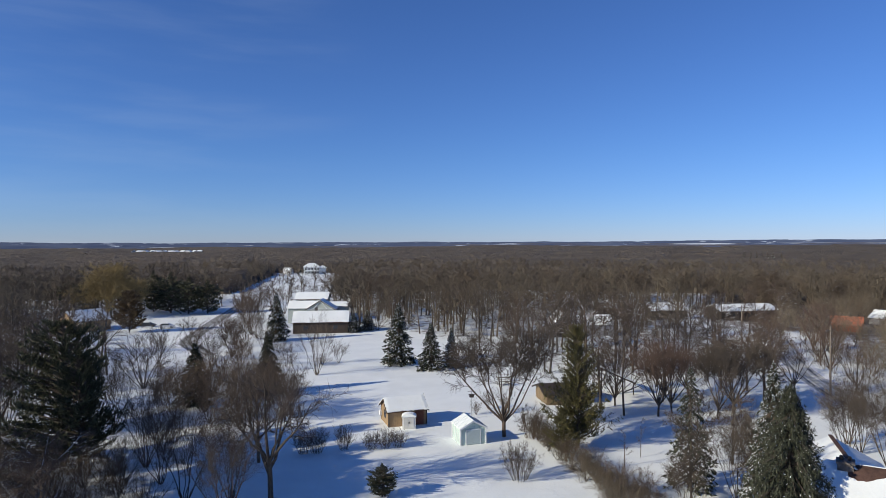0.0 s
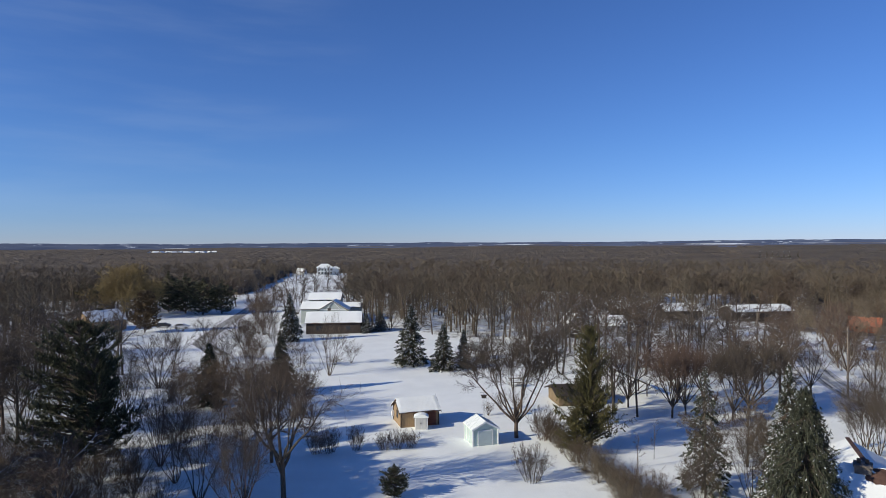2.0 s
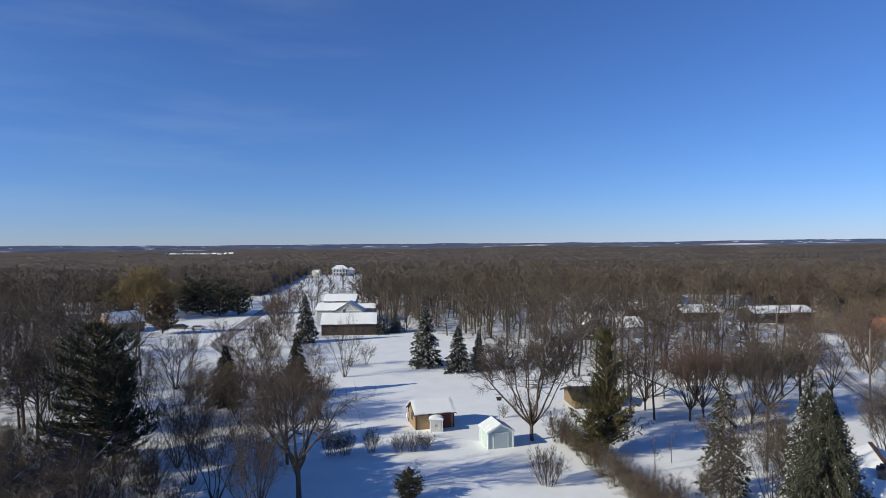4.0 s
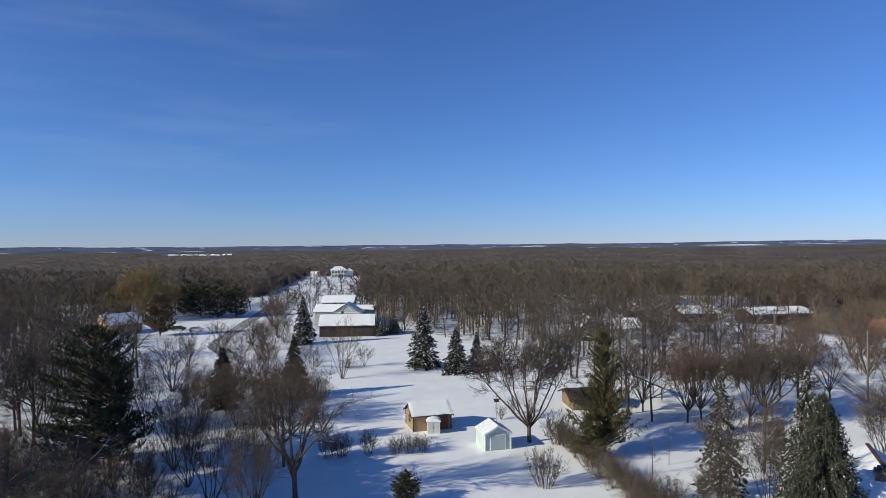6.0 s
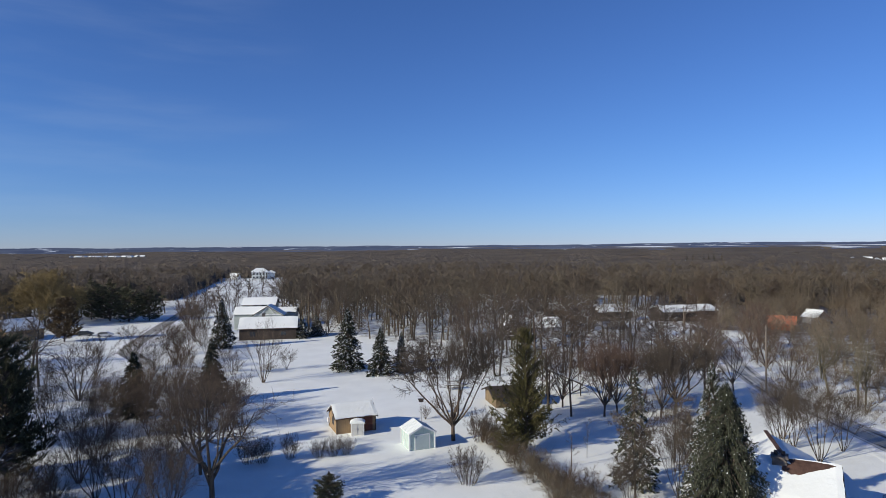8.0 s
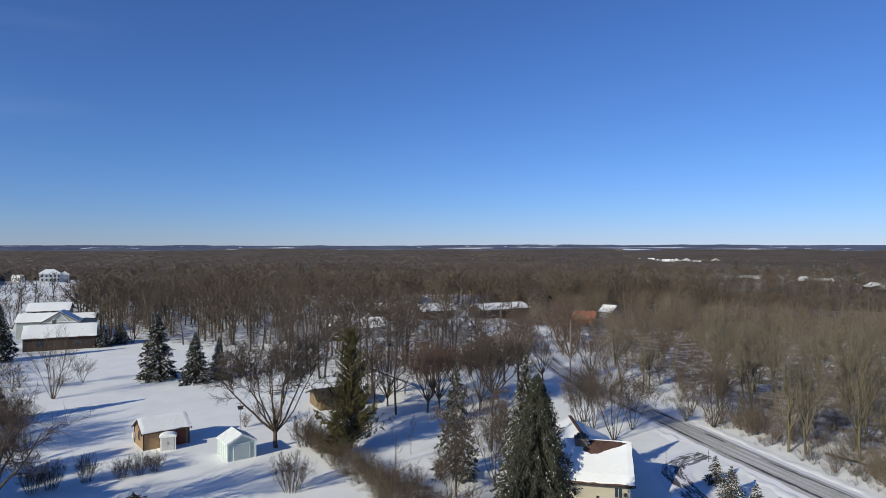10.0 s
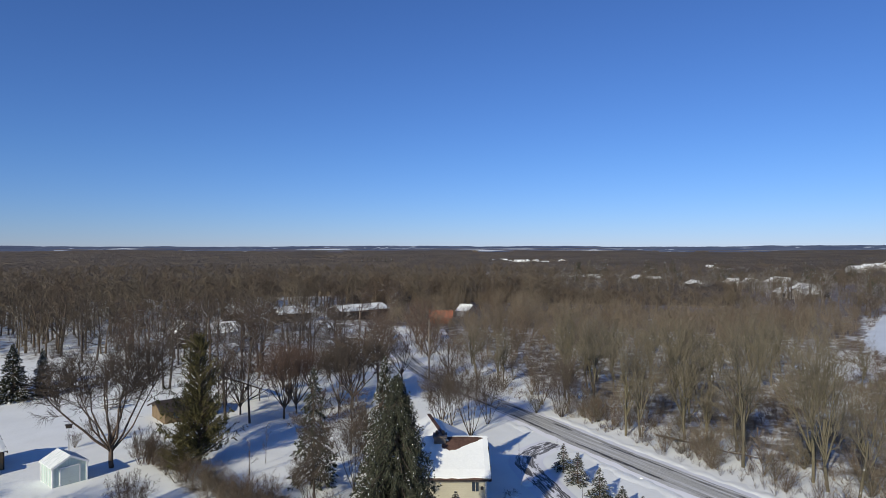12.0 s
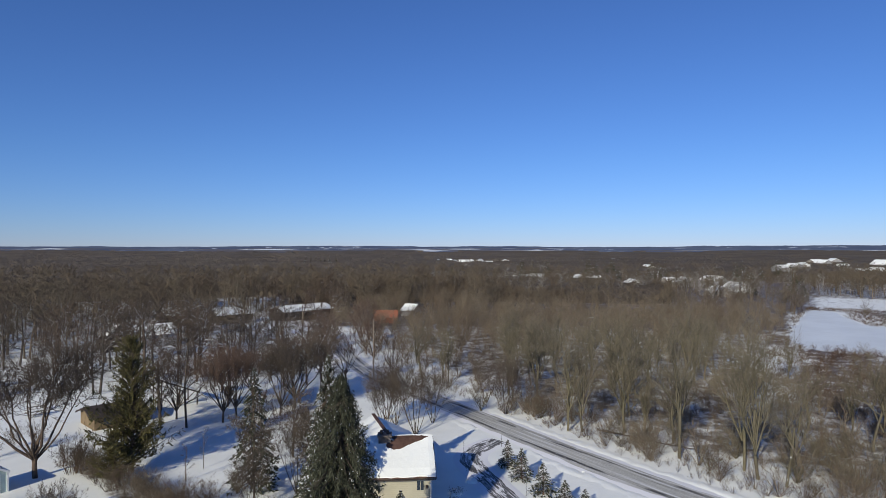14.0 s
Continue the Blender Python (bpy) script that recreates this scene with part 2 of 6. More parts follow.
def prism(profile, y0, y1):
    """A profile of (x, z) points pushed from y0 to y1."""
    bm = bmesh.new()
    a = [bm.verts.new((x, y0, z)) for x, z in profile]
    b = [bm.verts.new((x, y1, z)) for x, z in profile]
    bm.faces.new(a), bm.faces.new(b[::-1])
    for i in range(len(a)):
        j = (i + 1) % len(a)
        bm.faces.new((a[j], a[i], b[i], b[j]))
    return bm


def rod(bm, a, b, r0, r1, sides=8):
    a, b = Vector(a), Vector(b)
    m = Matrix.Translation((a + b) / 2) @ (b - a).to_track_quat("Z", "Y").to_matrix().to_4x4()
    bmesh.ops.create_cone(bm, cap_ends=True, segments=sides, radius1=r0, radius2=r1, depth=(b - a).length, matrix=m)
    return bm


# ---------------------------------------------------------------- plan
def inside(x, y, poly):
    hit = np.zeros(np.shape(x), bool)
    for (ax, ay), (bx, by) in zip(poly, poly[1:] + poly[:1]):
        cross = ((ay > y) != (by > y)) & (x < (bx - ax) * (y - ay) / ((by - ay) or 1e-9) + ax)
        hit ^= cross
    return hit


def smooth(v, a, b):
    t = np.clip((v - a) / (b - a), 0, 1)
    return t * t * (3 - 2 * t)


def waves(x, y, scale, seed=0):
    """Cheap smooth noise, about -1 to 1."""
    total = np.zeros(np.shape(x))
    gen = np.random.default_rng(seed)
    for k in range(6):
        a, p, s = gen.uniform(0, 6.283), gen.uniform(0, 6.283), scale * (0.6 + 0.25 * k)
        total = total + np.sin((x * np.cos(a) + y * np.sin(a)) / s * 6.283 + p)
    return total / 3.2


def land(x, y):
    """Height of the ground: level round the houses, rolling towards the hills."""
    r = np.hypot(x, y)
    bearing = np.degrees(np.arctan2(x, y))
    rise = 7.5 * smooth(r, 700, 1900) + 22 * smooth(r, 1900, 4400)
    roll = waves(x, y, 700, 3) * 3 * smooth(r, 500, 1800)
    side = 1 + 0.12 * np.sin(np.radians(bearing * 2.3 + 20))
    return rise * side + roll


YARD = [(-27, 40), (13, 40), (15, 82), (20, 112), (12, 148), (2, 162), (-18, 178), (-55, 182), (-40, 140), (-30, 105)]
LAWN = [(-27, 92), (-52, 88), (-62, 118), (-92, 150), (-118, 172), (-125, 205), (-92, 245), (-55, 250), (-25, 190), (-25, 120)]
FIELD = [(-92, 235), (-138, 520), (-150, 560), (-80, 560), (-85, 500), (-58, 330), (-42, 250), (-55, 200)]
LOT = [(13, 40), (18, 84), (26, 84), (44, 84), (58, 110), (64, 84), (62, 60), (60, 20), (30, -40), (-60, -40), (-60, 40)]
POND = [(176, 30), (168.5, 48), (165.7, 54.5), (162, 63), (161, 65), (167, 71.5), (183, 79.5), (208, 88.5), (257, 105), (261, 98.5), (241, 85), (223, 73), (226, 62), (222, 40), (214, 22), (190, 10)]
MARSH = [(98, 20), (104, 56), (124, 66), (142, 68), (160, 73), (183, 82), (208, 91), (262, 109), (276, 112), (292, 60), (290, 0), (300, -20), (160, -20)]
OPEN_EAST = [(272, 110), (335, 136), (352, 60), (345, -10), (286, -10), (286, 60)]
ROADWAY = [(55.0, -400), (55.2, -60), (55.6, 10), (56.0, 30), (56.3, 40), (57.1, 50), (58.4, 62), (59.9, 74), (61.0, 86), (62.4, 98), (65.2, 110), (69.8, 124), (77.5, 142), (84.5, 158), (88, 172), (88, 186), (84, 205)]


def dense(line, step):
    """A smooth line of points about step apart through the given ones."""
    pts = np.array(line, float)
    out = []
    for i in range(len(pts) - 1):
        p0, p1, p2, p3 = pts[max(i - 1, 0)], pts[i], pts[i + 1], pts[min(i + 2, len(pts) - 1)]
        k = max(1, int(np.hypot(*(p2 - p1)) / step))
        for t in np.arange(k) / k:
            out.append(0.5 * (2 * p1 + (p2 - p0) * t + (2 * p0 - 5 * p1 + 4 * p2 - p3) * t * t + (3 * p1 - p0 - 3 * p2 + p3) * t ** 3))
    return np.array(out + [pts[-1]])


ROAD_LINE = dense(ROADWAY, 2.0)


def stature(x, y):
    """Low scrub stands between the thicket and the hamlet; elsewhere the wood is full grown."""
    b, r = np.degrees(np.arctan2(x, y)), np.hypot(x, y)
    return 1 - 0.45 * smooth(b, 40, 46) * (1 - smooth(b, 66, 72)) * smooth(r, 190, 260) * (1 - smooth(r, 540, 700))


def to_road(x, y):
    d = np.full(np.shape(x), 1e9)
    for px, py in ROAD_LINE[(ROAD_LINE[:, 1] > -120)][::2]:
        d = np.minimum(d, np.hypot(x - px, y - py))
    return d


def woods(x, y):
    """How thick the wood stands, 0 to 1."""
    r = np.hypot(x, y)
    d = np.where(r > 150, 1.0, 0.0)
    lawn_trees = (x > 12) & (x < 66) & (y > 84) & (y < 165)
    d = np.where(lawn_trees, np.where(y > 112, 0.75, 0.3), d)
    d = np.where((x < -58) & (y > -40) & (y < 180) & (r > 85), 1.0, d)
    d = np.where((x > 64) & (y > 18) & (r < 240), 0.9, d)
    d = np.where(inside(x, y, FIELD), np.where(y > 285, 0.24, 0.0), d)
    d = np.where(inside(x, y, YARD) | inside(x, y, LAWN) | inside(x, y, LOT), 0.0, d)
    d = np.where(inside(x, y, MARSH), 0.03, d)
    d = np.where(inside(x, y, POND) | inside(x, y, OPEN_EAST), 0.0, d)
    bearing = np.degrees(np.arctan2(x, y))
    d = np.where((bearing > 52) & (bearing < 66) & (r > 250) & (r < 520), np.minimum(d, 0.6), d)
    return d * (to_road(x, y) > np.where(y > 84, 3.6, 7.0))


# ---------------------------------------------------------------- ground, road, hills
def make_ground():
    radii = np.concatenate((np.linspace(0.5, 40, 14), np.linspace(42.5, 130, 36), np.geomspace(134, 4950, 90)))
    az = np.radians(np.linspace(-180, 180, 241)[:-1])
    rr, aa = np.meshgrid(radii, az, indexing="ij")
    x, y = rr * np.sin(aa), rr * np.cos(aa)
    z = land(x, y)
    n, m = x.shape
    idx = np.arange(n * m).reshape(n, m)
    nxt = np.roll(idx, -1, axis=1)
    quads = np.stack((idx[:-1], nxt[:-1], nxt[1:], idx[1:]), -1).reshape(-1, 4)
    centre = n * m
    tris = np.stack((np.full(m, centre), nxt[0], idx[0]), -1)
    verts = np.concatenate((np.stack((x, y, z), -1).reshape(-1, 3), [[0, 0, 0]]))
    me = shape("ground", verts, [quads[:, ::-1], tris[:, ::-1]], GROUND, True)
    w = woods(x, y)
    litter = 0.36 * w + 0.24 * smooth(rr, 200, 450) * w
    litter = np.where((x > 62) & (rr < 240) & (w > 0.1), 0.52 * smooth(to_road(x, y), 8, 20), litter)
    low = (np.degrees(aa) > 24) & (np.degrees(aa) < 68) & (rr > 200) & (rr < 800) & (w > 0.1)
    litter = np.where(low, 0.75, litter)
    litter = np.where(inside(x, y, MARSH) & ~inside(x, y, POND), 0.20 + 0.42 * smooth(waves(x, y, 30, 8), -0.35, 0.35), litter)
    litter = np.where(inside(x, y, OPEN_EAST), 0.22, litter)
    litter = np.where(inside(x, y, [(10.6, 82), (12.2, 72), (13.2, 66), (14.4, 60), (16, 46), (24, 46), (20.5, 61), (17.5, 67), (13, 82)]), 0.42, litter)
    litter = np.where(inside(x, y, [(-60, 40), (-60, 72), (-34, 72), (-24, 56), (-24, 40)]), 0.30, litter)
    far = np.where(waves(x, y, 620, 41) > -0.35, 0.95, 0.05)
    litter = np.where(rr > 2250, far, litter)
    litter = np.where(inside(x, y, POND), 0.0, litter)
    a = me.attributes.new("litter", "FLOAT", "POINT")
    a.data.foreach_set("value", np.concatenate((litter.ravel(), [0])).astype(np.float32))
    return tagged(new("ground", me), "snow-covered ground with dry grass and leaf litter", "ground", kind="structure")


make_ground()


def strip(name, line, width, mat, label, z=0.03, thick=0.10, wobble=0.0, category="road"):
    """A way laid on the ground along a line, with sloping edges; uv: across and along."""
    pts = np.array(line, float)
    d = np.gradient(pts, axis=0)
    d /= np.hypot(d[:, 0], d[:, 1])[:, None]
    side = np.stack((d[:, 1], -d[:, 0]), -1)
    run = np.concatenate(([0], np.cumsum(np.hypot(*np.diff(pts, axis=0).T))))
    across = np.array((-0.62, -0.5, -0.25, 0.0, 0.25, 0.5, 0.62))
    height = np.array((-thick, 0, 0.03, 0.04, 0.03, 0, -thick)) + z
    half = width * (1 + wobble * np.sin(run * 0.35))
    p = pts[:, None] + side[:, None] * (across[None, :, None] * half[:, None, None])
    verts = np.concatenate((p, (land(p[..., 0], p[..., 1]) + height)[..., None]), -1)
    n, m = verts.shape[:2]
    idx = np.arange(n * m).reshape(n, m)
    quads = np.stack((idx[:-1, :-1], idx[:-1, 1:], idx[1:, 1:], idx[1:, :-1]), -1).reshape(-1, 4)
    me = shape(name, verts, [quads], mat, True)
    uv = me.uv_layers.new(name="UVMap")
    u = np.stack(np.broadcast_arrays(np.clip(across, -0.5, 0.5)[None] + 0.5, run[:, None]), -1).reshape(-1, 2)
    uv.data.foreach_set("uv", u[quads.ravel()].astype(np.float32).ravel())
    return tagged(new(name, me), label, category, kind="structure")


strip("road", ROAD_LINE, 5.9, ROAD, "salted grey country road with dark wheel tracks and packed snow")
DRIVE_LINE = dense([(54.0, 58.4), (51.4, 57.9), (48.6, 56.9), (46.6, 55.0), (45.2, 52.2), (43.9, 48.9), (42.5, 45.3), (41.0, 40.5), (39.5, 32.0)], 0.7)
strip("driveway", DRIVE_LINE, 3.5, DRIVE, "snowy driveway with dark curved tyre tracks", 0.045, category="driveway")
strip("lane", dense([(-52, 138), (-58, 147), (-63.5, 156), (-67, 170), (-69.5, 184), (-74, 208), (-78, 232), (-84, 262)], 2.0), 5.6, LANE, "worn grey lane through the snow", category="lane")



def bank(side, seed):
    """Low ridge of ploughed snow along one edge of the road."""
    pts = dense(ROADWAY[2:-3], 0.45)
    d = np.gradient(pts, axis=0)
    d /= np.hypot(d[:, 0], d[:, 1])[:, None]
    out = np.stack((d[:, 1], -d[:, 0]), -1) * side
    gen = np.random.default_rng(seed)
    off = np.array((2.75, 3.1, 3.45, 3.8, 4.3, 5.0))
    rise = np.array((-0.04, 0.04, 0.10, 0.10, 0.05, -0.06))
    run = np.arange(len(pts)) * 0.45
    swell = 0.75 + 0.35 * np.sin(run * 0.31 + seed) * np.sin(run * 0.083)
    o = off[None] + gen.normal(0, 0.12, (len(pts), 6)) + 0.16 * np.sin(run * 0.5 + seed)[:, None]
    z = rise[None] * swell[:, None] + gen.normal(0, 0.06, (len(pts), 6)) * (np.arange(6) % 5 > 0)
    for _ in range(1):
        o[1:-1], z[1:-1] = (o[:-2] + o[1:-1] * 2 + o[2:]) / 4, (z[:-2] + z[1:-1] * 2 + z[2:]) / 4
    p = pts[:, None] + out[:, None] * o[..., None]
    z = np.where(np.hypot(p[..., 0] - 54.3, p[..., 1] - 59.3) < 4.2, -0.2, z)
    idx = np.arange(len(pts) * 6).reshape(-1, 6)
    quads = np.stack((idx[:-1, :-1], idx[:-1, 1:], idx[1:, 1:], idx[1:, :-1]), -1).reshape(-1, 4)
    me = shape("snow_bank", np.concatenate((p, z[..., None]), -1), [quads if side > 0 else quads[:, ::-1]], SNOW, True)
    return tagged(new("snow_bank", me), "lumpy bank of ploughed snow along the road", "snow bank", kind="structure")


bank(1, 1)
bank(-1, 2)

ICE = plain("pond_ice", (0.69, 0.73, 0.74), 0.06, 0.3, 0.5, relief=0.01)


def make_pond():
    line = dense(POND + POND[:1], 3.0)[:-1]
    line = line + np.stack((waves(line[:, 0], line[:, 1], 14, 5), waves(line[:, 0], line[:, 1], 14, 6)), -1) * 1.0
    bm = bmesh.new()
    bm.faces.new([bm.verts.new((x, y, 0.06)) for x, y in line])
    bmesh.ops.triangulate(bm, faces=bm.faces)
    tagged(part("pond", bm, ICE), "frozen pond under a smooth sheet of snow", "pond", kind="structure")


make_pond()

# hills as a backdrop: the blue haze of distance is put into their colour
HAZE_HILL, hnt, hb = material("distant_hills", 1.0)
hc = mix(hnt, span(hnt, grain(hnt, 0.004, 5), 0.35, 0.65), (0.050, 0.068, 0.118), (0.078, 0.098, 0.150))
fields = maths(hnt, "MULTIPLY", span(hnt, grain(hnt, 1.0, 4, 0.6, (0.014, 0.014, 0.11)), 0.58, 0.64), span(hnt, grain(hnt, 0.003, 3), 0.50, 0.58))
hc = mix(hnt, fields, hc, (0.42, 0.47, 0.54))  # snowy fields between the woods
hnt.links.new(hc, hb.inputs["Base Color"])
# faint glow added in the same haze blue; the hills are no light source
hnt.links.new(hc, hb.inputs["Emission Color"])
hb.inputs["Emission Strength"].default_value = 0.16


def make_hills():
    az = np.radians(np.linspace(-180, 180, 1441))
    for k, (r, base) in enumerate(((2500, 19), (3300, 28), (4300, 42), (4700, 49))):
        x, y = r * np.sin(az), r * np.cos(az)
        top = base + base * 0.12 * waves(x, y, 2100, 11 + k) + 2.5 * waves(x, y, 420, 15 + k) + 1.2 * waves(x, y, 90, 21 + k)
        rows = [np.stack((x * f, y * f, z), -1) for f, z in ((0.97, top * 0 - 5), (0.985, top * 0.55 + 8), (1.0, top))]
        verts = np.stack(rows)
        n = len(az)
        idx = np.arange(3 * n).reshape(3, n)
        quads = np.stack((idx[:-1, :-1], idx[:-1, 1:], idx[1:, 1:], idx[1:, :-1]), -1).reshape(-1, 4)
        tagged(new("distant_hills", shape("distant_hills", verts, [quads], HAZE_HILL, True)), "low wooded hills on the blue horizon", "hills", kind="structure")


make_hills()


# ---------------------------------------------------------------- trees
def unit(v):
    return v / np.maximum(np.linalg.norm(v, axis=-1, keepdims=True), 1e-9)


class Geo:
    """Gathers tubes, cones and kites into one mesh."""

    def __init__(self):
        self.v, self.q, self.t, self.n = [], [], [], 0

    def tubes(self, p, r, sides=5):
        n, k = p.shape[:2]
        d = unit(p[:, -1] - p[:, 0])
        ref = np.where(np.abs(d[:, 2:3]) > 0.9, [[1.0, 0, 0]], [[0, 0, 1.0]])
        u = unit(np.cross(d, ref))
        w = np.cross(d, u)
        a = np.arange(sides) * 2 * np.pi / sides
        ring = np.cos(a)[None, :, None] * u[:, None] + np.sin(a)[None, :, None] * w[:, None]
        v = p[:, :, None] + ring[:, None] * r[:, :, None, None]
        idx = np.arange(n * k * sides).reshape(n, k, sides) + self.n
        nx = np.roll(idx, -1, axis=2)
        self.q.append(np.stack((idx[:, :-1], nx[:, :-1], nx[:, 1:], idx[:, 1:]), -1).reshape(-1, 4))
        self.v.append(v.reshape(-1, 3))
        self.n += n * k * sides

    def cones(self, a, b, r, sides=3):
        n = len(a)
        d = unit(b - a)
        ref = np.where(np.abs(d[:, 2:3]) > 0.9, [[1.0, 0, 0]], [[0, 0, 1.0]])
        u = unit(np.cross(d, ref))
        w = np.cross(d, u)
        ang = np.arange(sides) * 2 * np.pi / sides
        ring = a[:, None] + (np.cos(ang)[None, :, None] * u[:, None] + np.sin(ang)[None, :, None] * w[:, None]) * r[:, None, None]
        v = np.concatenate((ring, b[:, None]), 1)
        idx = np.arange(n * (sides + 1)).reshape(n, sides + 1) + self.n
        for s in range(sides):
            self.t.append(np.stack((idx[:, s], idx[:, (s + 1) % sides], idx[:, sides]), -1))
        self.v.append(v.reshape(-1, 3))
        self.n += n * (sides + 1)

    def kites(self, a, d, side, length, width, sag):
        """Folded sprays: base, two edges that hang, and a tip."""
        n = len(a)
        down = np.array([[0, 0, -1.0]])
        mid = a + d * (length * 0.45)[:, None]
        v = np.stack((a, mid + side * width[:, None] + down * sag[:, None], a + d * length[:, None] + down * sag[:, None] * 0.6, mid - side * width[:, None] + down * sag[:, None]), 1)
        idx = np.arange(n * 4).reshape(n, 4) + self.n
        self.t += [np.stack((idx[:, 0], idx[:, 1], idx[:, 2]), -1), np.stack((idx[:, 0], idx[:, 2], idx[:, 3]), -1)]
        self.v.append(v.reshape(-1, 3))
        self.n += n * 4

    def arrays(self):
        faces = ([np.concatenate(self.q)] if self.q else []) + ([np.concatenate(self.t)] if self.t else [])
        return np.concatenate(self.v), faces

    def mesh(self, name, mat, smooth=False):
        v, f = self.arrays()
        return shape(name, v, f, mat, smooth)


def shoot(gen, o, d, length, r, nseg, wiggle, up, tip=0.3):
    """Curved branches from their roots: points and radii."""
    pts, step = [o], (length / nseg)[:, None]
    for _ in range(nseg):
        d = unit(d + gen.normal(0, wiggle, d.shape) + np.array([0, 0, up]))
        o = o + d * step
        pts.append(o)
    taper = np.linspace(1, tip, nseg + 1)
    return np.stack(pts, 1), r[:, None] * taper[None]


def fork(gen, p, rad, length, count, u0, u1, angle, ratio, thin=0.6, fade=0.45):
    """Roots, directions, lengths and radii of side branches."""
    n, k = p.shape[0], p.shape[1] - 1
    u = u0 + (u1 - u0) * (np.arange(count)[None] + gen.uniform(0, 1, (n, count))) / count
    s = np.clip(u * k, 0, k - 1e-4)
    i = s.astype(int)
    f = (s - i)[..., None]
    rows = np.arange(n)[:, None]
    a, b = p[rows, i], p[rows, i + 1]
    o, d = a * (1 - f) + b * f, unit(b - a)
    ref = gen.normal(0, 1, d.shape)
    perp = unit(np.cross(d, ref))
    th = np.radians(angle) * gen.uniform(0.7, 1.3, u.shape)[..., None]
    d2 = d * np.cos(th) + perp * np.sin(th)
    l2 = length[:, None] * ratio * (1 - fade * u) * gen.uniform(0.65, 1.25, u.shape)
    r2 = np.minimum((rad[rows, i] * thin), l2 * 0.05)
    return o.reshape(-1, 3), d2.reshape(-1, 3), l2.ravel(), r2.ravel()


def bare_tree(seed, form, detail=2, thick=1.0, dense=1.0):
    """Trunk and crown geometry of a leafless tree one metre high. detail 0 far, 1 middle, 2 near."""
    stout = thick ** 0.3
    gen = np.random.default_rng(seed)
    wood, crown = Geo(), Geo()
    one = np.ones(1)
    up3 = np.array([[0, 0, 1.0]])
    if form == "shrub":
        stems = (9, 16, 30)[detail]
        if detail == 0:
            stems = min(stems, 7 if dense < 2.0 else 11)
        az = np.arange(stems) * 2.4 + gen.uniform(0, 0.6, stems)
        th = np.radians(38) * np.sqrt((np.arange(stems) + 0.5) / stems) * gen.uniform(0.8, 1.15, stems)
        d = np.stack((np.sin(th) * np.cos(az), np.sin(th) * np.sin(az), np.cos(th)), -1)
        o = d * ([0.42, 0.42, 0] if detail == 2 else [0.02, 0.02, 0])
        ln = 0.80 * gen.uniform(0.8, 1.15, stems)
        lp, lr = shoot(gen, o, d, ln, np.full(stems, 0.006 * stout), 5 if detail else 2, 0.09, 0.04, 0.3)
        side, reach = 34, 0.42
    else:
        h, girth = {"oak": (0.80, 0.0135), "sapling": (0.95, 0.010)}[form]
        tp, tr = shoot(gen, np.zeros((1, 3)), up3 + gen.normal(0, 0.03, (1, 3)), one * h, one * girth * stout, 6 if detail else 2, 0.045, 0.06, 0.35)
        wood.tubes(tp, tr, 8 if detail == 2 else (5 if detail else 3))
        count = {"oak": (7, 9, 13), "sapling": (6, 8, 12)}[form][detail]
        low, angle, ratio = {"oak": (0.25, 52, 0.46), "sapling": (0.3, 35, 0.30)}[form]
        o, d, ln, r = fork(gen, tp, tr, one, count, low, 1.0, angle, ratio, 0.62, 0.40)
        lp, lr = shoot(gen, o, d, ln, r, 5 if detail == 2 else 2, 0.13, 0.10, 0.3)
        side, reach = {"oak": (48, 0.55), "sapling": (30, 0.4)}[form]
    if detail == 0:
        wood.cones(lp[:, 0], lp[:, -1], lr[:, 0])
    else:
        wood.tubes(lp, lr, 5 if detail == 2 else 3)
    if detail == 0:
        o, d, ln, r = fork(gen, lp, lr, ln, round(5 * dense), 0.25, 1.0, side, reach * 1.1, 0.8)
        crown.cones(o, o + d * ln[:, None] + [0, 0, 0.02], np.full(len(o), 0.0045 * thick))
        return wood, crown
    many = round((6 if detail == 2 else 5) * (dense if detail == 1 else 1))
    o, d, ln, r = fork(gen, lp, lr, ln, many, 0.22, 1.0, side, reach)
    bp, br = shoot(gen, o, d, ln, np.maximum(r, 0.0012 * thick), 2 if detail == 2 else 1, 0.14, 0.07, 0.35)
    wood.tubes(bp, br, 3)
    if detail == 1:
        o, d, ln, r = fork(gen, bp, br, ln, round(6 * dense), 0.15, 1.0, 46, 0.70)
        crown.cones(o, o + d * ln[:, None], np.full(len(o), 0.0019 * thick))
        return wood, crown
    few = form == "shrub"
    o, d, ln, r = fork(gen, bp, br, ln, round((3 if few else 6) * dense), 0.2, 1.0, 44, 0.62)
    cp, cr = shoot(gen, o, d, ln, np.maximum(r, 0.0009 * thick), 1, 0.1, 0.06, 0.5)
    crown.tubes(cp, cr, 3)
    o, d, ln, r = fork(gen, cp, cr, ln, round((2 if few else 5) * dense), 0.10, 1.0, 42, 0.85)
    crown.cones(o, o + d * ln[:, None] + gen.normal(0, 0.006, o.shape), np.full(len(o), 0.0011 * thick))
    return wood, crown


FANS = {  # trunk height, trunk radius, stems, half width, bow of the stems, tip height, fall to the rim
    "fan": (0.18, 0.0185, 11, 0.52, 0.60, 0.86, 0.20),
    "open": (0.30, 0.0230, 8, 0.50, 0.52, 0.90, 0.30),
    "willow": (0.12, 0.0150, 13, 0.62, 0.62, 0.84, 0.46),
    "clump": (0.02, 0.0120, 9, 0.42, 0.52, 0.88, 0.24),
    "broom": (0.12, 0.0080, 7, 0.28, 0.45, 0.90, 0.34),
    "tall": (0.46, 0.0120, 8, 0.25, 0.52, 0.88, 0.34),
}


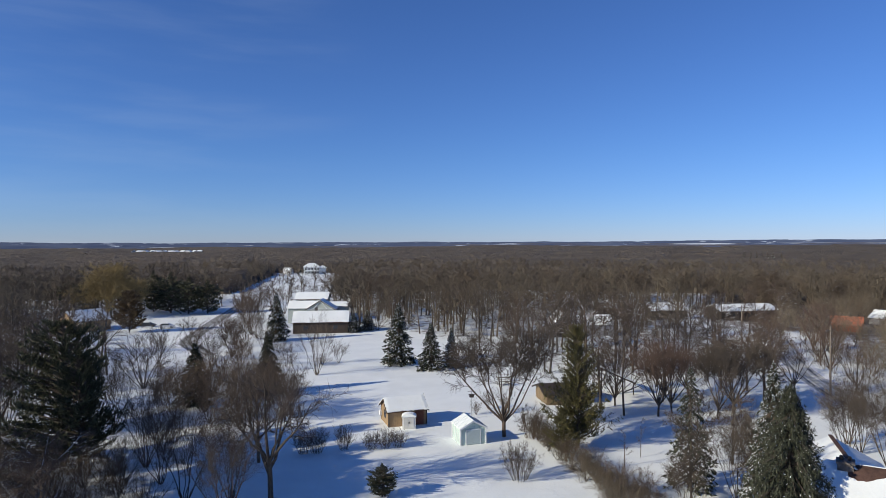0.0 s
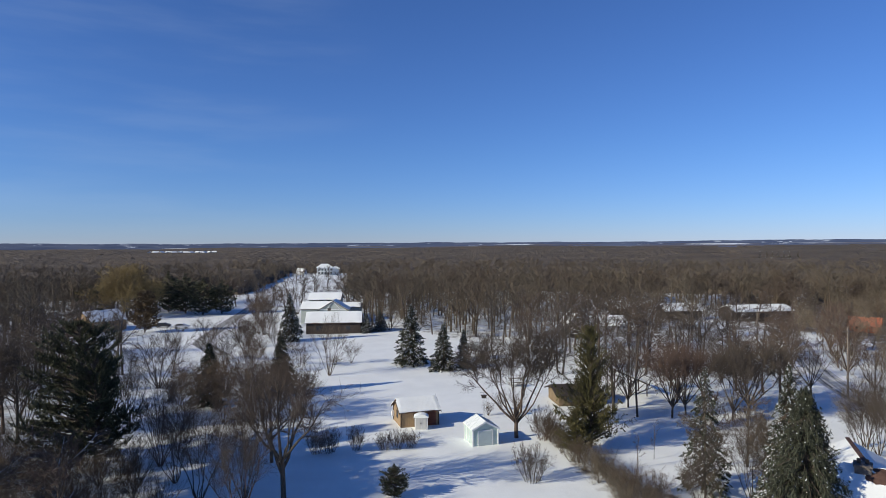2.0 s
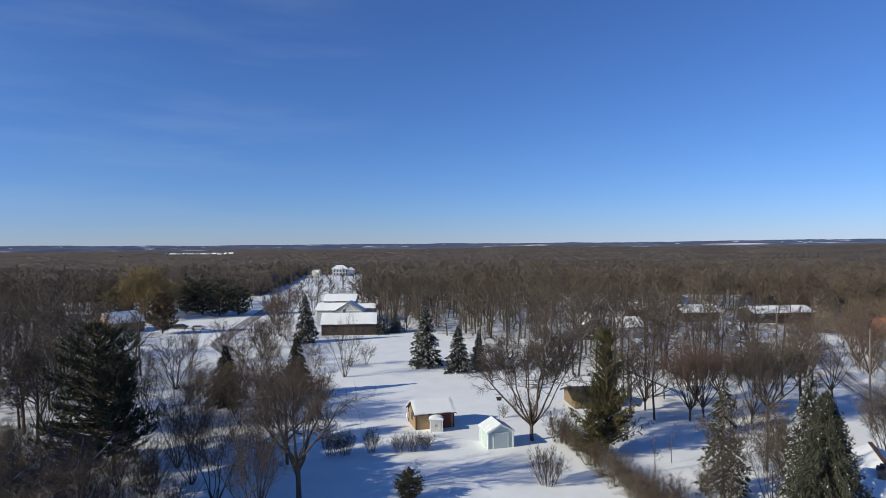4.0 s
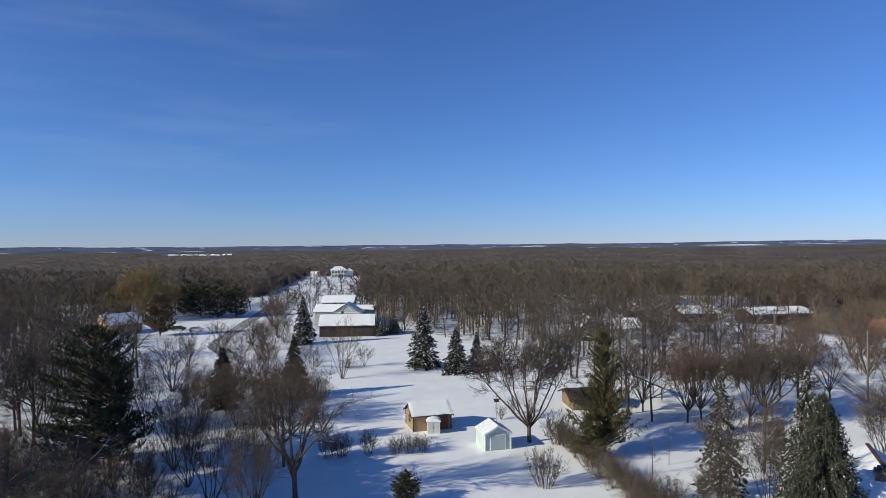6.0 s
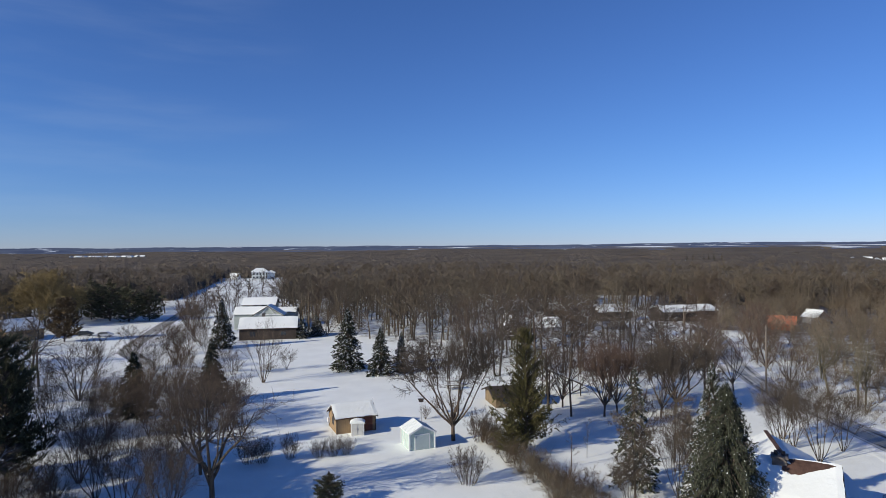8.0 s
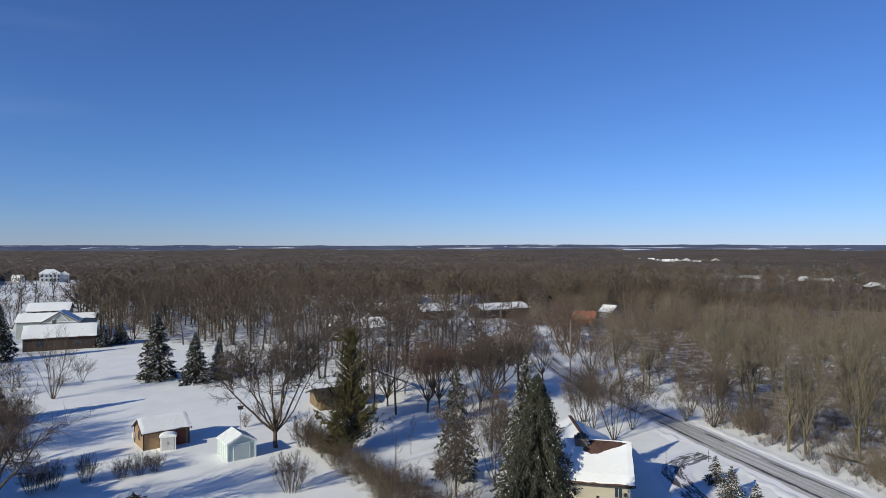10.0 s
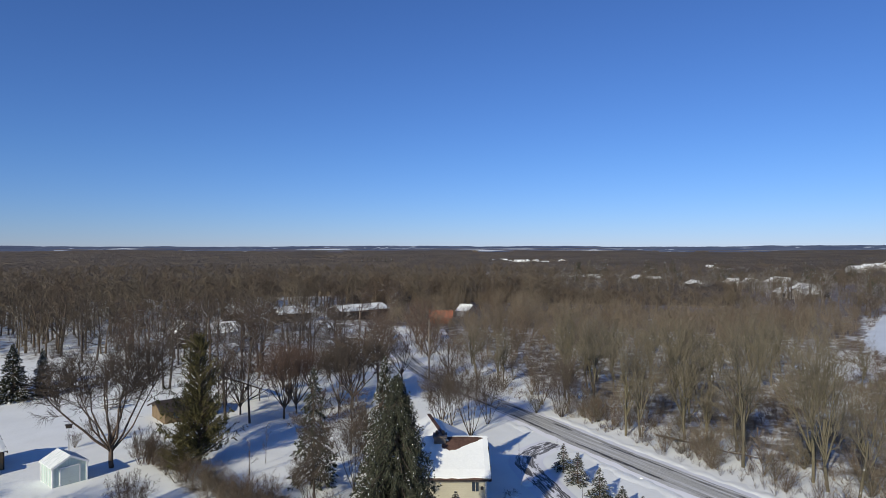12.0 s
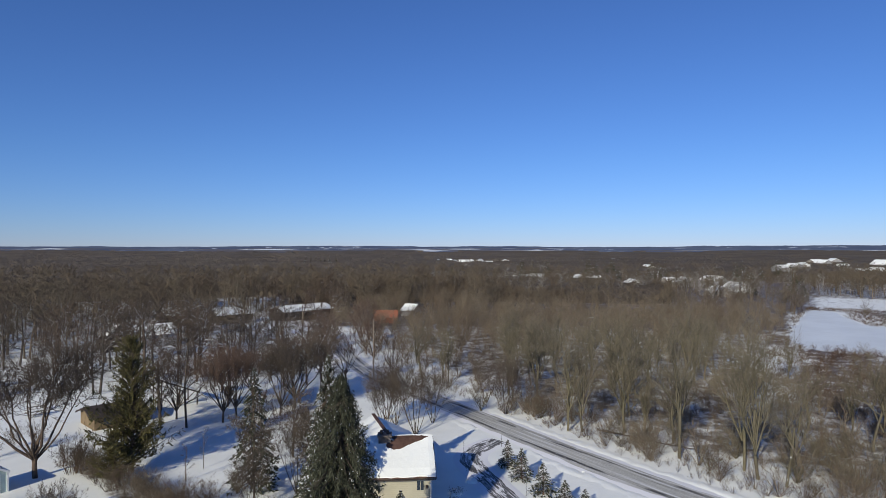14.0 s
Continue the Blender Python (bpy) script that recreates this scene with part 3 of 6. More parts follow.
def fan_tree(seed, form, detail=2, thick=1.0, dense=1.0):
    """A leafless tree whose stems bow outwards and end in a haze of fine twigs under one rounded top."""
    trunk, rad, stems, half, bow, tip, fall = FANS[form]
    gen = np.random.default_rng(seed)
    wood, crown = Geo(), Geo()
    rad *= 1.0 if detail == 2 else 1.15
    base = np.zeros((1, 3))
    if trunk > 0.05:
        tp, tr = shoot(gen, base, np.array([[0, 0, 1.0]]) + gen.normal(0, 0.03, (1, 3)), np.full(1, trunk), np.full(1, rad), 4, 0.05, 0.08, 0.8)
        wood.tubes(tp, tr, 9 if detail == 2 else 5)
        base = tp[:, -1] - [0, 0, trunk * 0.06]
    i = np.arange(stems)
    az = i * 2.4 + gen.uniform(-0.3, 0.3, stems)
    rho = half * np.sqrt((i + 0.4) / stems) * gen.uniform(0.85, 1.1, stems)
    end = np.stack((rho * np.cos(az), rho * np.sin(az), tip - fall * (rho / half) ** 2 + gen.normal(0, 0.025, stems)), -1)
    start = np.repeat(base, stems, 0) + np.stack((np.cos(az), np.sin(az), 0 * az), -1) * (0.02 if trunk < 0.05 else 0.006)
    start[:, 2] -= trunk * {"tall": 0.55, "fan": 0.25, "open": 0.3}.get(form, 0.0) * gen.uniform(0, 1, stems)
    mid = start * (1 - bow) + end * bow
    mid[:, 2] = start[:, 2] + (end[:, 2] - start[:, 2]) * (0.60 if form == "tall" else 0.44)
    u = np.linspace(0, 1, 7 if detail == 2 else 4)[None, :, None]
    lp = start[:, None] * (1 - u) ** 2 + mid[:, None] * 2 * u * (1 - u) + end[:, None] * u * u
    lp[:, 1:-1] += gen.normal(0, 0.010, lp[:, 1:-1].shape)
    lr = (rad * gen.uniform(0.42, 0.66, stems))[:, None] * np.linspace(1, 0.26, lp.shape[1])[None]
    wood.tubes(lp, lr, 6 if detail == 2 else 3)
    ln = np.linalg.norm(end - start, axis=1)
    low = {"tall": 0.15, "broom": 0.2, "fan": 0.58, "willow": 0.30}.get(form, 0.42)
    wide = form in ("fan", "open", "willow")
    o, d, l2, r = fork(gen, lp, lr, ln, (12 if wide else 8) if detail == 2 else 7, low, 1.0, 50 if wide else 34, 0.38 if form == "fan" else 0.46, 0.55, 0.30)
    bp, br = shoot(gen, o, d, l2, np.maximum(r, 0.0014 * thick), 3 if detail == 2 else 1, 0.13, 0.10, 0.4)
    wood.tubes(bp, br, 3)
    o, d, l3, r = fork(gen, bp, br, l2, round((8 if detail == 2 else 7) * dense), 0.18, 1.0, 38, 0.62, 0.6, 0.3)
    if detail < 2:
        crown.cones(o, o + d * (l3 * 1.25)[:, None] + [0, 0, 0.01], np.full(len(o), 0.0022 * thick))
        return wood, crown
    cp, cr = shoot(gen, o, d, l3, np.maximum(r, 0.0010 * thick), 1, 0.1, 0.08, 0.5)
    crown.tubes(cp, cr, 3)
    o, d, l4, r = fork(gen, cp, cr, l3, round(6 * dense), 0.08, 1.0, 44, 0.85, 0.6, 0.25)
    crown.cones(o, o + d * l4[:, None] + gen.normal(0, 0.006, o.shape), np.full(len(o), 0.0011 * thick))
    return wood, crown


def unit_height(wood, crown):
    """Scales trunk and crown so that the tree stands one metre high and half as wide is 1 in x and y."""
    wv, wf = wood.arrays()
    cv, cf = crown.arrays()
    top = np.percentile(cv[:, 2], 99.7)
    reach = np.percentile(np.hypot(cv[:, 0], cv[:, 1]), 98)
    return wv / top, wf, cv / top, cf, reach / top


def tree_parts(seed, form, detail=2, thick=1.0, dense=1.0):
    return unit_height(*(fan_tree if form in FANS else bare_tree)(seed, form, detail, thick, dense))


def tree_kind(name, seed, form, bark, twig, label, category="tree", detail=2, thick=1.0, dense=1.0):
    wv, wf, cv, cf, reach = tree_parts(seed, form, detail, thick, dense)
    more = {"lite": tree_kind(name, seed + 900, form, bark, twig, label, category, 1, thick * 0.75, dense * 1.35)} if detail == 2 and form in ("oak", "fan", "clump") else {}
    return dict(more, trunk=shape("trunk", wv, wf, bark, True), crown=shape("crown", cv, cf, twig), reach=reach, name=name, label=label, category=category)


def plant(kind, x, y, h, w, turn=0.0, group="", label="", lean=(0, 0)):
    """Sets one tree of a kind with that height and crown width on the ground."""
    m = Matrix.LocRotScale((x, y, float(land(x, y)) - 0.05), Euler((radians(lean[0]), radians(lean[1]), turn)), None)
    ob = thing(kind["name"], m, label or kind["label"], kind["category"], group)
    s = (w / 2) / kind["reach"]
    ob.scale = (s, s, h)
    part("trunk", kind["trunk"], None, ob)
    part("crown", kind["crown"], None, ob)
    return ob


def conifer(seed, whorls, per, sprays, droop, habit, fill, size=1.0, share=0.5, slim=1.0):
    """A conifer one metre high and one metre in radius: trunk, needles and snow."""
    gen = np.random.default_rng(seed)
    wood, needles, snow = Geo(), Geo(), Geo()
    tp = np.zeros((1, 7, 3))
    tp[0, :, 2] = np.linspace(0, 0.98, 7)
    wood.tubes(tp, np.linspace(0.05, 0.008, 7)[None], 7)
    z = np.linspace({"pine": 0.16, "high": 0.60}.get(habit, 0.07), 0.985, whorls)
    z = np.repeat(z, per) + gen.normal(0, 0.012, whorls * per)
    n = len(z)
    az = gen.uniform(0, 6.283, n)
    if habit == "high":
        env = np.sqrt(np.clip(1 - ((z - 0.79) / 0.22) ** 2, 0.03, 1)) * gen.uniform(0.55, 1.1, n)
        tilt = 0.3 + 0 * z
    elif habit == "ragged":
        env = np.where(z > 0.5, 0.50 * (np.clip(1 - z, 0, 1) / 0.5) ** 0.45, 0.50 + 0.45 * np.clip((0.5 - z) / 0.22, 0, 1))
        env = env * gen.uniform(0.35, 1.15, n) * (1 + 0.22 * np.sin(az * 3 + z * 14)) + 0.03
        tilt = 0.45 + 0.5 * z
    elif habit == "pine":
        env = np.minimum(1.15 * np.clip(1 - z, 0, 1) ** 0.62, 0.55 + 0.9 * z) * gen.uniform(0.45, 1.12, n) * (1 + 0.18 * np.sin(az * 2 + z * 9)) + 0.03
        tilt = 0.75 * z + 0.12
    elif habit == "round":
        env = np.sqrt(np.clip(1 - (2 * z - 0.85) ** 2 * 0.75, 0.02, 1)) * gen.uniform(0.6, 1.05, n) * np.clip((1 - z) * 3, 0.1, 1)
        tilt = 0.4 + 0 * z
    elif habit == "broad":
        env = np.clip(1 - z, 0, 1) ** 0.66 * gen.uniform(0.62, 1.14, n) * (1 + 0.08 * np.sin(az * 4 + z * 17)) + 0.015
        tilt = 0 * z - droop
    elif habit == "column":
        env = np.clip(1 - z, 0, 1) ** 0.45 * gen.uniform(0.7, 1.1, n)
        tilt = 0.8 + 0 * z
    else:
        env = np.clip(1 - z, 0, 1) ** 0.88 * gen.uniform(0.66, 1.14, n) + 0.02
        tilt = 0 * z - droop
    d = np.stack((np.cos(az), np.sin(az), np.zeros(n)), -1)
    o = np.stack((np.zeros(n), np.zeros(n), z), -1)
    tips = o + d * env[:, None] + np.stack((0 * z, 0 * z, tilt * env * 0.35), -1)
    wood.cones(o, tips, np.full(n, 0.008))
    for j in range(sprays):
        u = gen.uniform(0.22 if fill else 0.5, 1.0, n) if j else np.full(n, 0.93)
        p = o * (1 - u[:, None]) + tips * u[:, None]
        p[:, 2] += -0.06 * env * u * (1 - u) * 2 + gen.normal(0, 0.013 if habit == "broad" else 0.006, n)
        turn = gen.normal(0, 1.05 if habit in ("broad", "pine") else 0.75, n)
        lift = {"broad": gen.normal(-0.05, 0.30, n), "ragged": gen.normal(0.10, 0.30, n), "pine": gen.normal(0.30, 0.30, n)}.get(habit, gen.normal(0, 0.12, n))
        dd = np.stack((np.cos(az + turn), np.sin(az + turn), lift + tilt * 0.2), -1)
        dd = unit(dd)
        side = unit(np.cross(dd, [[0, 0, 1.0]]) + np.stack((0 * u, 0 * u, gen.normal(0, 0.35, n)), -1))
        length = (0.055 + 0.13 * env) * gen.uniform(0.6, 1.3, n) * size
        width = length * gen.uniform(0.10, 0.22, n) * slim
        needles.kites(p, dd, side, length, width, length * 0.07)
        keep = (gen.uniform(0, 1, n) < share) & (u > 0.45)
        if j % 2 == 0 and keep.any():
            q = p[keep] + [0, 0, 0.006]
            snow.kites(q, dd[keep], side[keep], length[keep] * 0.62, width[keep] * 0.55, length[keep] * 0.05)
    return wood, needles, snow


def conifer_kind(name, seed, mat, label, whorls=24, per=9, sprays=12, droop=0.5, habit="spruce", snowy=False, fill=True, category="tree", size=1.0, slim=1.0):
    wood, needles, snow = conifer(seed, whorls, per, sprays, droop, habit, fill, size, float(snowy), slim)
    kind = dict(trunk=wood.mesh("trunk", BARK), crown=needles.mesh("needles", mat), name=name, label=label, category=category, snow=None)
    if snowy:
        kind["snow"] = snow.mesh("snow", SNOW_CLUMP)
    return kind


def plant_conifer(kind, x, y, h, w, turn=0.0, group="", label=""):
    ob = thing(kind["name"], Matrix.LocRotScale((x, y, float(land(x, y)) - 0.05), Euler((0, 0, turn)), None), label or kind["label"], kind["category"], group)
    ob.scale = (w / 2, w / 2, h)
    part("trunk", kind["trunk"], None, ob)
    part("needles", kind["crown"], None, ob)
    if kind["snow"]:
        part("snow", kind["snow"], None, ob, "white snow lying on the branches")["kind"] = "stuff"
    return ob


# ---------------------------------------------------------------- buildings
def siding(name, colour, board=0.2, upright=False, vary=0.12):
    """Boards or lap siding: joints at the board width, stains and grain."""
    m, nt, b = material(name, 0.75)
    tc = nt.nodes.new("ShaderNodeTexCoord")
    sep = nt.nodes.new("ShaderNodeSeparateXYZ")
    nt.links.new(tc.outputs["Object"], sep.inputs[0])
    if upright:
        along = maths(nt, "ADD", sep.outputs[0], sep.outputs[1])
    else:
        along = sep.outputs[2]
    saw = maths(nt, "FRACT", maths(nt, "DIVIDE", along, board))
    stain, fine = grain(nt, 0.8, 4, 0.6, None, False), grain(nt, 12, 4, 0.6, (1, 1, 0.2) if upright else (0.3, 0.3, 2), False)
    colour1 = mix(nt, span(nt, stain, 0.3, 0.7), tuple(c * (1 - vary) for c in colour), tuple(min(1, c * (1 + vary)) for c in colour))
    colour2 = mix(nt, span(nt, fine, 0.4, 0.8, 0, 0.3), colour1, tuple(c * 0.7 for c in colour))
    colour3 = mix(nt, span(nt, saw, 0.0, 0.12, 0.45, 0.0), colour2, tuple(c * 0.35 for c in colour))
    nt.links.new(colour3, b.inputs["Base Color"])
    bump(nt, b, saw, 0.12, 0.01)
    return m


THIN_SNOW, tnt, tb = material("thin_roof_snow", 0.5)
worn = maths(tnt, "ADD", maths(tnt, "MULTIPLY", grain(tnt, 1.5, 5, 0.65, (1, 3.5, 1), False), 0.75), maths(tnt, "MULTIPLY", grain(tnt, 9, 3, 0.6, None, False), 0.25))
tnt.links.new(mix(tnt, span(tnt, worn, 0.38, 0.56), (0.50, 0.57, 0.55), (0.80, 0.83, 0.82)), tb.inputs["Base Color"])
bump(tnt, tb, worn, 0.5, 0.03)
WOOD_SHED = siding("cedar_boards", (0.29, 0.20, 0.115), 0.25, True)
GREEN_METAL = siding("pale_green_sheet", (0.46, 0.56, 0.52), 0.3, True, 0.07)
WHITE_TRIM = plain("white_trim", (0.74, 0.75, 0.74), 0.06, relief=0.004)
WHITE_HUT = plain("white_plastic", (0.74, 0.73, 0.70), 0.07, relief=0.006)
YELLOW = siding("cream_siding", (0.40, 0.375, 0.285), 0.18, False, 0.06)
BROWN = siding("brown_siding", (0.055, 0.043, 0.036), 0.22)
TAN = siding("tan_siding", (0.37, 0.245, 0.13), 0.22)
GREY = siding("grey_siding", (0.33, 0.33, 0.34), 0.2)
WHITE = siding("white_siding", (0.70, 0.72, 0.72), 0.2, False, 0.05)
RUST = siding("rust_red_boards", (0.33, 0.10, 0.05), 0.25)
BEIGE = siding("beige_siding", (0.36, 0.33, 0.29), 0.2, False, 0.08)
TEAL = siding("blue_green_siding", (0.36, 0.48, 0.50), 0.2)
SHINGLE = plain("brown_shingles", (0.095, 0.055, 0.042), 0.35, 4.0, 0.9, relief=0.03)
DARK = plain("dark_trim", (0.05, 0.04, 0.035), 0.2)
BRICK_DARK = plain("sooty_brick", (0.15, 0.13, 0.115), 0.30, 6.0, 0.9, relief=0.03)
METAL = plain("galvanised", (0.42, 0.43, 0.44), 0.15, 5, 0.45, 0.7)
POLE_WOOD = plain("weathered_wood", (0.20, 0.17, 0.14), 0.25, 5, 0.9)
GLASS, gnt, gb = material("window_glass", 0.08)
gb.inputs["Base Color"].default_value = (0.03, 0.04, 0.05, 1)
gb.inputs["Specular IOR Level"].default_value = 0.6
TYRE = plain("rubber", (0.02, 0.02, 0.02), 0.2)


def slope_slab(half, rise, length, over, thick, side, ragged=0.0, seed=0, lift=0.0, lo=0.0, hi=1.0, y0=None, y1=None, z0=0.0):
    """One roof plane as a slab: from the eave (u = 0) to the ridge (u = 1); ragged edges for snow."""
    gen = np.random.default_rng(seed)
    bm = bmesh.new()
    nx, ny = (6, 14) if ragged else (1, 1)
    y0 = -length / 2 - over if y0 is None else y0
    y1 = length / 2 + over if y1 is None else y1
    slope = rise / half
    top, low = [], []
    for j in range(ny + 1):
        v = j / ny
        edge = gen.uniform(-ragged, ragged)
        for i in range(nx + 1):
            u = lo + (hi - lo) * i / nx
            x = (half + over) * (1 - u) + (edge if i == 0 else 0)
            y = y0 + (y1 - y0) * v + (gen.uniform(-ragged, ragged) * 0.5 if j in (0, ny) else 0)
            z = z0 + rise - slope * x + lift
            t = thick * (0.6 if ragged and (i == 0 or j in (0, ny)) else 1.0) + (gen.uniform(-0.008, 0.008) if ragged else 0)
            top.append(bm.verts.new((side * x, y, z + t)))
            low.append(bm.verts.new((side * x, y, z)))
    w = nx + 1
    for grid, flip in ((top, False), (low, True)):
        for j in range(ny):
            for i in range(nx):
                f = (grid[j * w + i], grid[j * w + i + 1], grid[(j + 1) * w + i + 1], grid[(j + 1) * w + i])
                bm.faces.new(f[::-1] if flip else f)
    ring = [i for i in range(w)] + [j * w + nx for j in range(1, ny + 1)] + [ny * w + i for i in range(nx - 1, -1, -1)] + [j * w for j in range(ny - 1, 0, -1)]
    for a, b in zip(ring, ring[1:] + ring[:1]):
        bm.faces.new((top[a], top[b], low[b], low[a]))
    return bm


def window(parent, face, at, z, w, h, size, frame_mat=None, category=None):
    """A framed window on one wall of a block of that size (half width, half length); face: +x -x +y -y."""
    hx, hy = size
    turn = {"+x": 0, "+y": 90, "-x": 180, "-y": 270}[face]
    off = hx if face[1] == "x" else hy
    m = pose(0, 0, 0, 0, 0, turn) @ pose(off, at, z)
    bm = bmesh.new()
    t = 0.07
    for s in ((-0.03, 0.04, -w / 2 - t, w / 2 + t, h / 2, h / 2 + t), (-0.03, 0.04, -w / 2 - t, w / 2 + t, -h / 2 - t, -h / 2), (-0.03, 0.04, -w / 2 - t, -w / 2, -h / 2, h / 2), (-0.03, 0.04, w / 2, w / 2 + t, -h / 2, h / 2), (-0.02, 0.03, -0.02, 0.02, -h / 2, h / 2)):
        box(bm, *s)
    bm.transform(m)
    ob = part("window", bm, frame_mat or WHITE_TRIM, parent)
    g = boxes((-0.02, 0.012, -w / 2, w / 2, -h / 2, h / 2))
    g.transform(m)
    part("pane", g, GLASS, ob)
    return ob


def gable_block(parent, half, length, wall_h, rise, wall_mat, over=0.35, snow=0.22, seed=0, roof_mat=None, m=None, bare=(), trim=None):
    """Walls, roof planes and the snow on them; the ridge runs along y."""
    tf = m if m is not None else Matrix()
    walls = prism([(-half, -0.1), (half, -0.1), (half, wall_h), (0, wall_h + rise), (-half, wall_h)], -length / 2, length / 2)
    walls.transform(tf)
    w = part("wall", walls, wall_mat, parent)
    for side in (1, -1):
        bm = slope_slab(half, rise, length, over, 0.10, side, z0=wall_h, lift=0.02)
        bm.transform(tf)
        r = part("roof", bm, roof_mat or SHINGLE, parent)
        if side not in bare and snow:
            bm = slope_slab(half, rise, length, over - 0.03, snow, side, 0.07, seed + side, 0.13, z0=wall_h)
            bm.transform(tf)
            part("snow", bm, SNOW, r, "thick white snow on the roof")
    for end in (1, -1):
        bm = bmesh.new()
        for side in (1, -1):
            a, b = Vector((side * (half + over), 0, wall_h - rise / half * over)), Vector((0, 0, wall_h + rise))
            y = end * (length / 2 + over)
            v = [bm.verts.new((p.x, yy, p.z + dz)) for yy in (y - 0.03, y + 0.03) for p in (a, b) for dz in (-0.12, 0.10)]
            for f in ((0, 1, 3, 2), (4, 6, 7, 5), (0, 4, 5, 1), (2, 3, 7, 6), (0, 2, 6, 4), (1, 5, 7, 3)):
                bm.faces.new([v[i] for i in f])
        bm.transform(tf)
        part("fascia", bm, trim or DARK, parent)
    return w


def ground_pose(x, y, turn):
    return pose(x, y, float(land(x, y)), 0, 0, turn)


def house(x, y, turn, half, length, wall_h, rise, mat, label, seed=0, windows=(), chimney=None, name="house", over=0.4, snow=0.24, group="", roof_mat=None, bare=()):
    ob = thing(name, ground_pose(x, y, turn), label, "house", group)
    gable_block(ob, half, length, wall_h, rise, mat, over, snow, seed, roof_mat, bare=bare)
    for face, at, z, w, h in windows:
        window(ob, face, at, z, w, h, (half, length / 2), DARK if mat is BROWN else None)
    if chimney:
        cx, cy, cw, top = chimney
        part("chimney", boxes((cx - cw / 2, cx + cw / 2, cy - cw / 2, cy + cw / 2, wall_h - 0.5, top), (cx - cw / 2 - 0.08, cx + cw / 2 + 0.08, cy - cw / 2 - 0.08, cy + cw / 2 + 0.08, top - 0.18, top)), BRICK_DARK, ob)
    return ob


def wooden_shed():
    # front wall runs from (-7.28, 82.74) to (-2.26, 84.41)
    ax = math.degrees(math.atan2(1.67, 5.02))
    m = pose(-4.77 - 2.2 * math.sin(radians(ax)), 83.6 + 2.2 * math.cos(radians(ax)), 0, 0, 0, ax - 90)
    ob = thing("garden_shed", m, "wooden garden shed with a snow-covered gable roof in the yard", "shed")
    gable_block(ob, 2.2, 5.2, 2.05, 1.15, WOOD_SHED, 0.28, 0.16, 5, SHINGLE)
    window(ob, "-y", 0.15, 1.35, 0.75, 0.85, (2.2, 2.6), DARK)
    for sy in (-1, 1):
        for sx in (-1, 1):
            part("corner_board", boxes((sx * 2.2 - 0.06, sx * 2.2 + 0.06, sy * 2.6 - 0.06, sy * 2.6 + 0.06, -0.1, 2.05)), DARK, ob)
    part("door", boxes((2.2, 2.235, 1.05, 2.2, 0.05, 1.85), bevel=0.01), plain("dark_red_boards", (0.16, 0.06, 0.04), 0.2), ob, "dark red-brown board door")
    fin = rod(bmesh.new(), (0, 2.75, 3.3), (0.0, 2.9, 3.75), 0.02, 0.015, 6)
    rod(fin, (-0.12, 2.82, 3.6), (0.12, 2.86, 3.62), 0.015, 0.015, 6)
    part("vent_pipe", fin, METAL, ob)
    part("side_box", boxes((-2.1, -1.65, -2.95, -2.62, 0.6, 1.3), bevel=0.03), WHITE_TRIM, ob, "white meter box on the side wall")


def white_hut():
    ob = thing("plastic_hut", pose(-4.55, 82.55, 0, 0, 0, 2), "small white plastic hut with a rounded roof and double doors", "hut")
    prof = [(-0.85, 0.0), (0.85, 0.0), (0.85, 1.55)] + [(0.92 * math.cos(a), 1.55 + 0.36 * math.sin(a)) for a in np.linspace(0.1, math.pi - 0.1, 9)] + [(-0.85, 1.55)]
    part("body", prism(prof, -0.55, 0.65), WHITE_HUT, ob)
    for s in (-1, 1):
        d = part("door", boxes((s * 0.36 - 0.33, s * 0.36 + 0.33, -0.59, -0.55, 0.08, 1.52), bevel=0.01), plain("grey_plastic_panel", (0.50, 0.50, 0.48), 0.08), ob, "pale grey plastic door leaf")
        part("handle", boxes((s * 0.08 - 0.02, s * 0.08 + 0.02, -0.63, -0.59, 0.75, 0.95)), DARK, d)
    cap = prism([(0.98 * math.cos(a), 1.57 + 0.40 * math.sin(a)) for a in np.linspace(0, math.pi, 11)], -0.62, 0.7)
    part("snow", cap, SNOW, ob, "thin cap of snow on the roof")


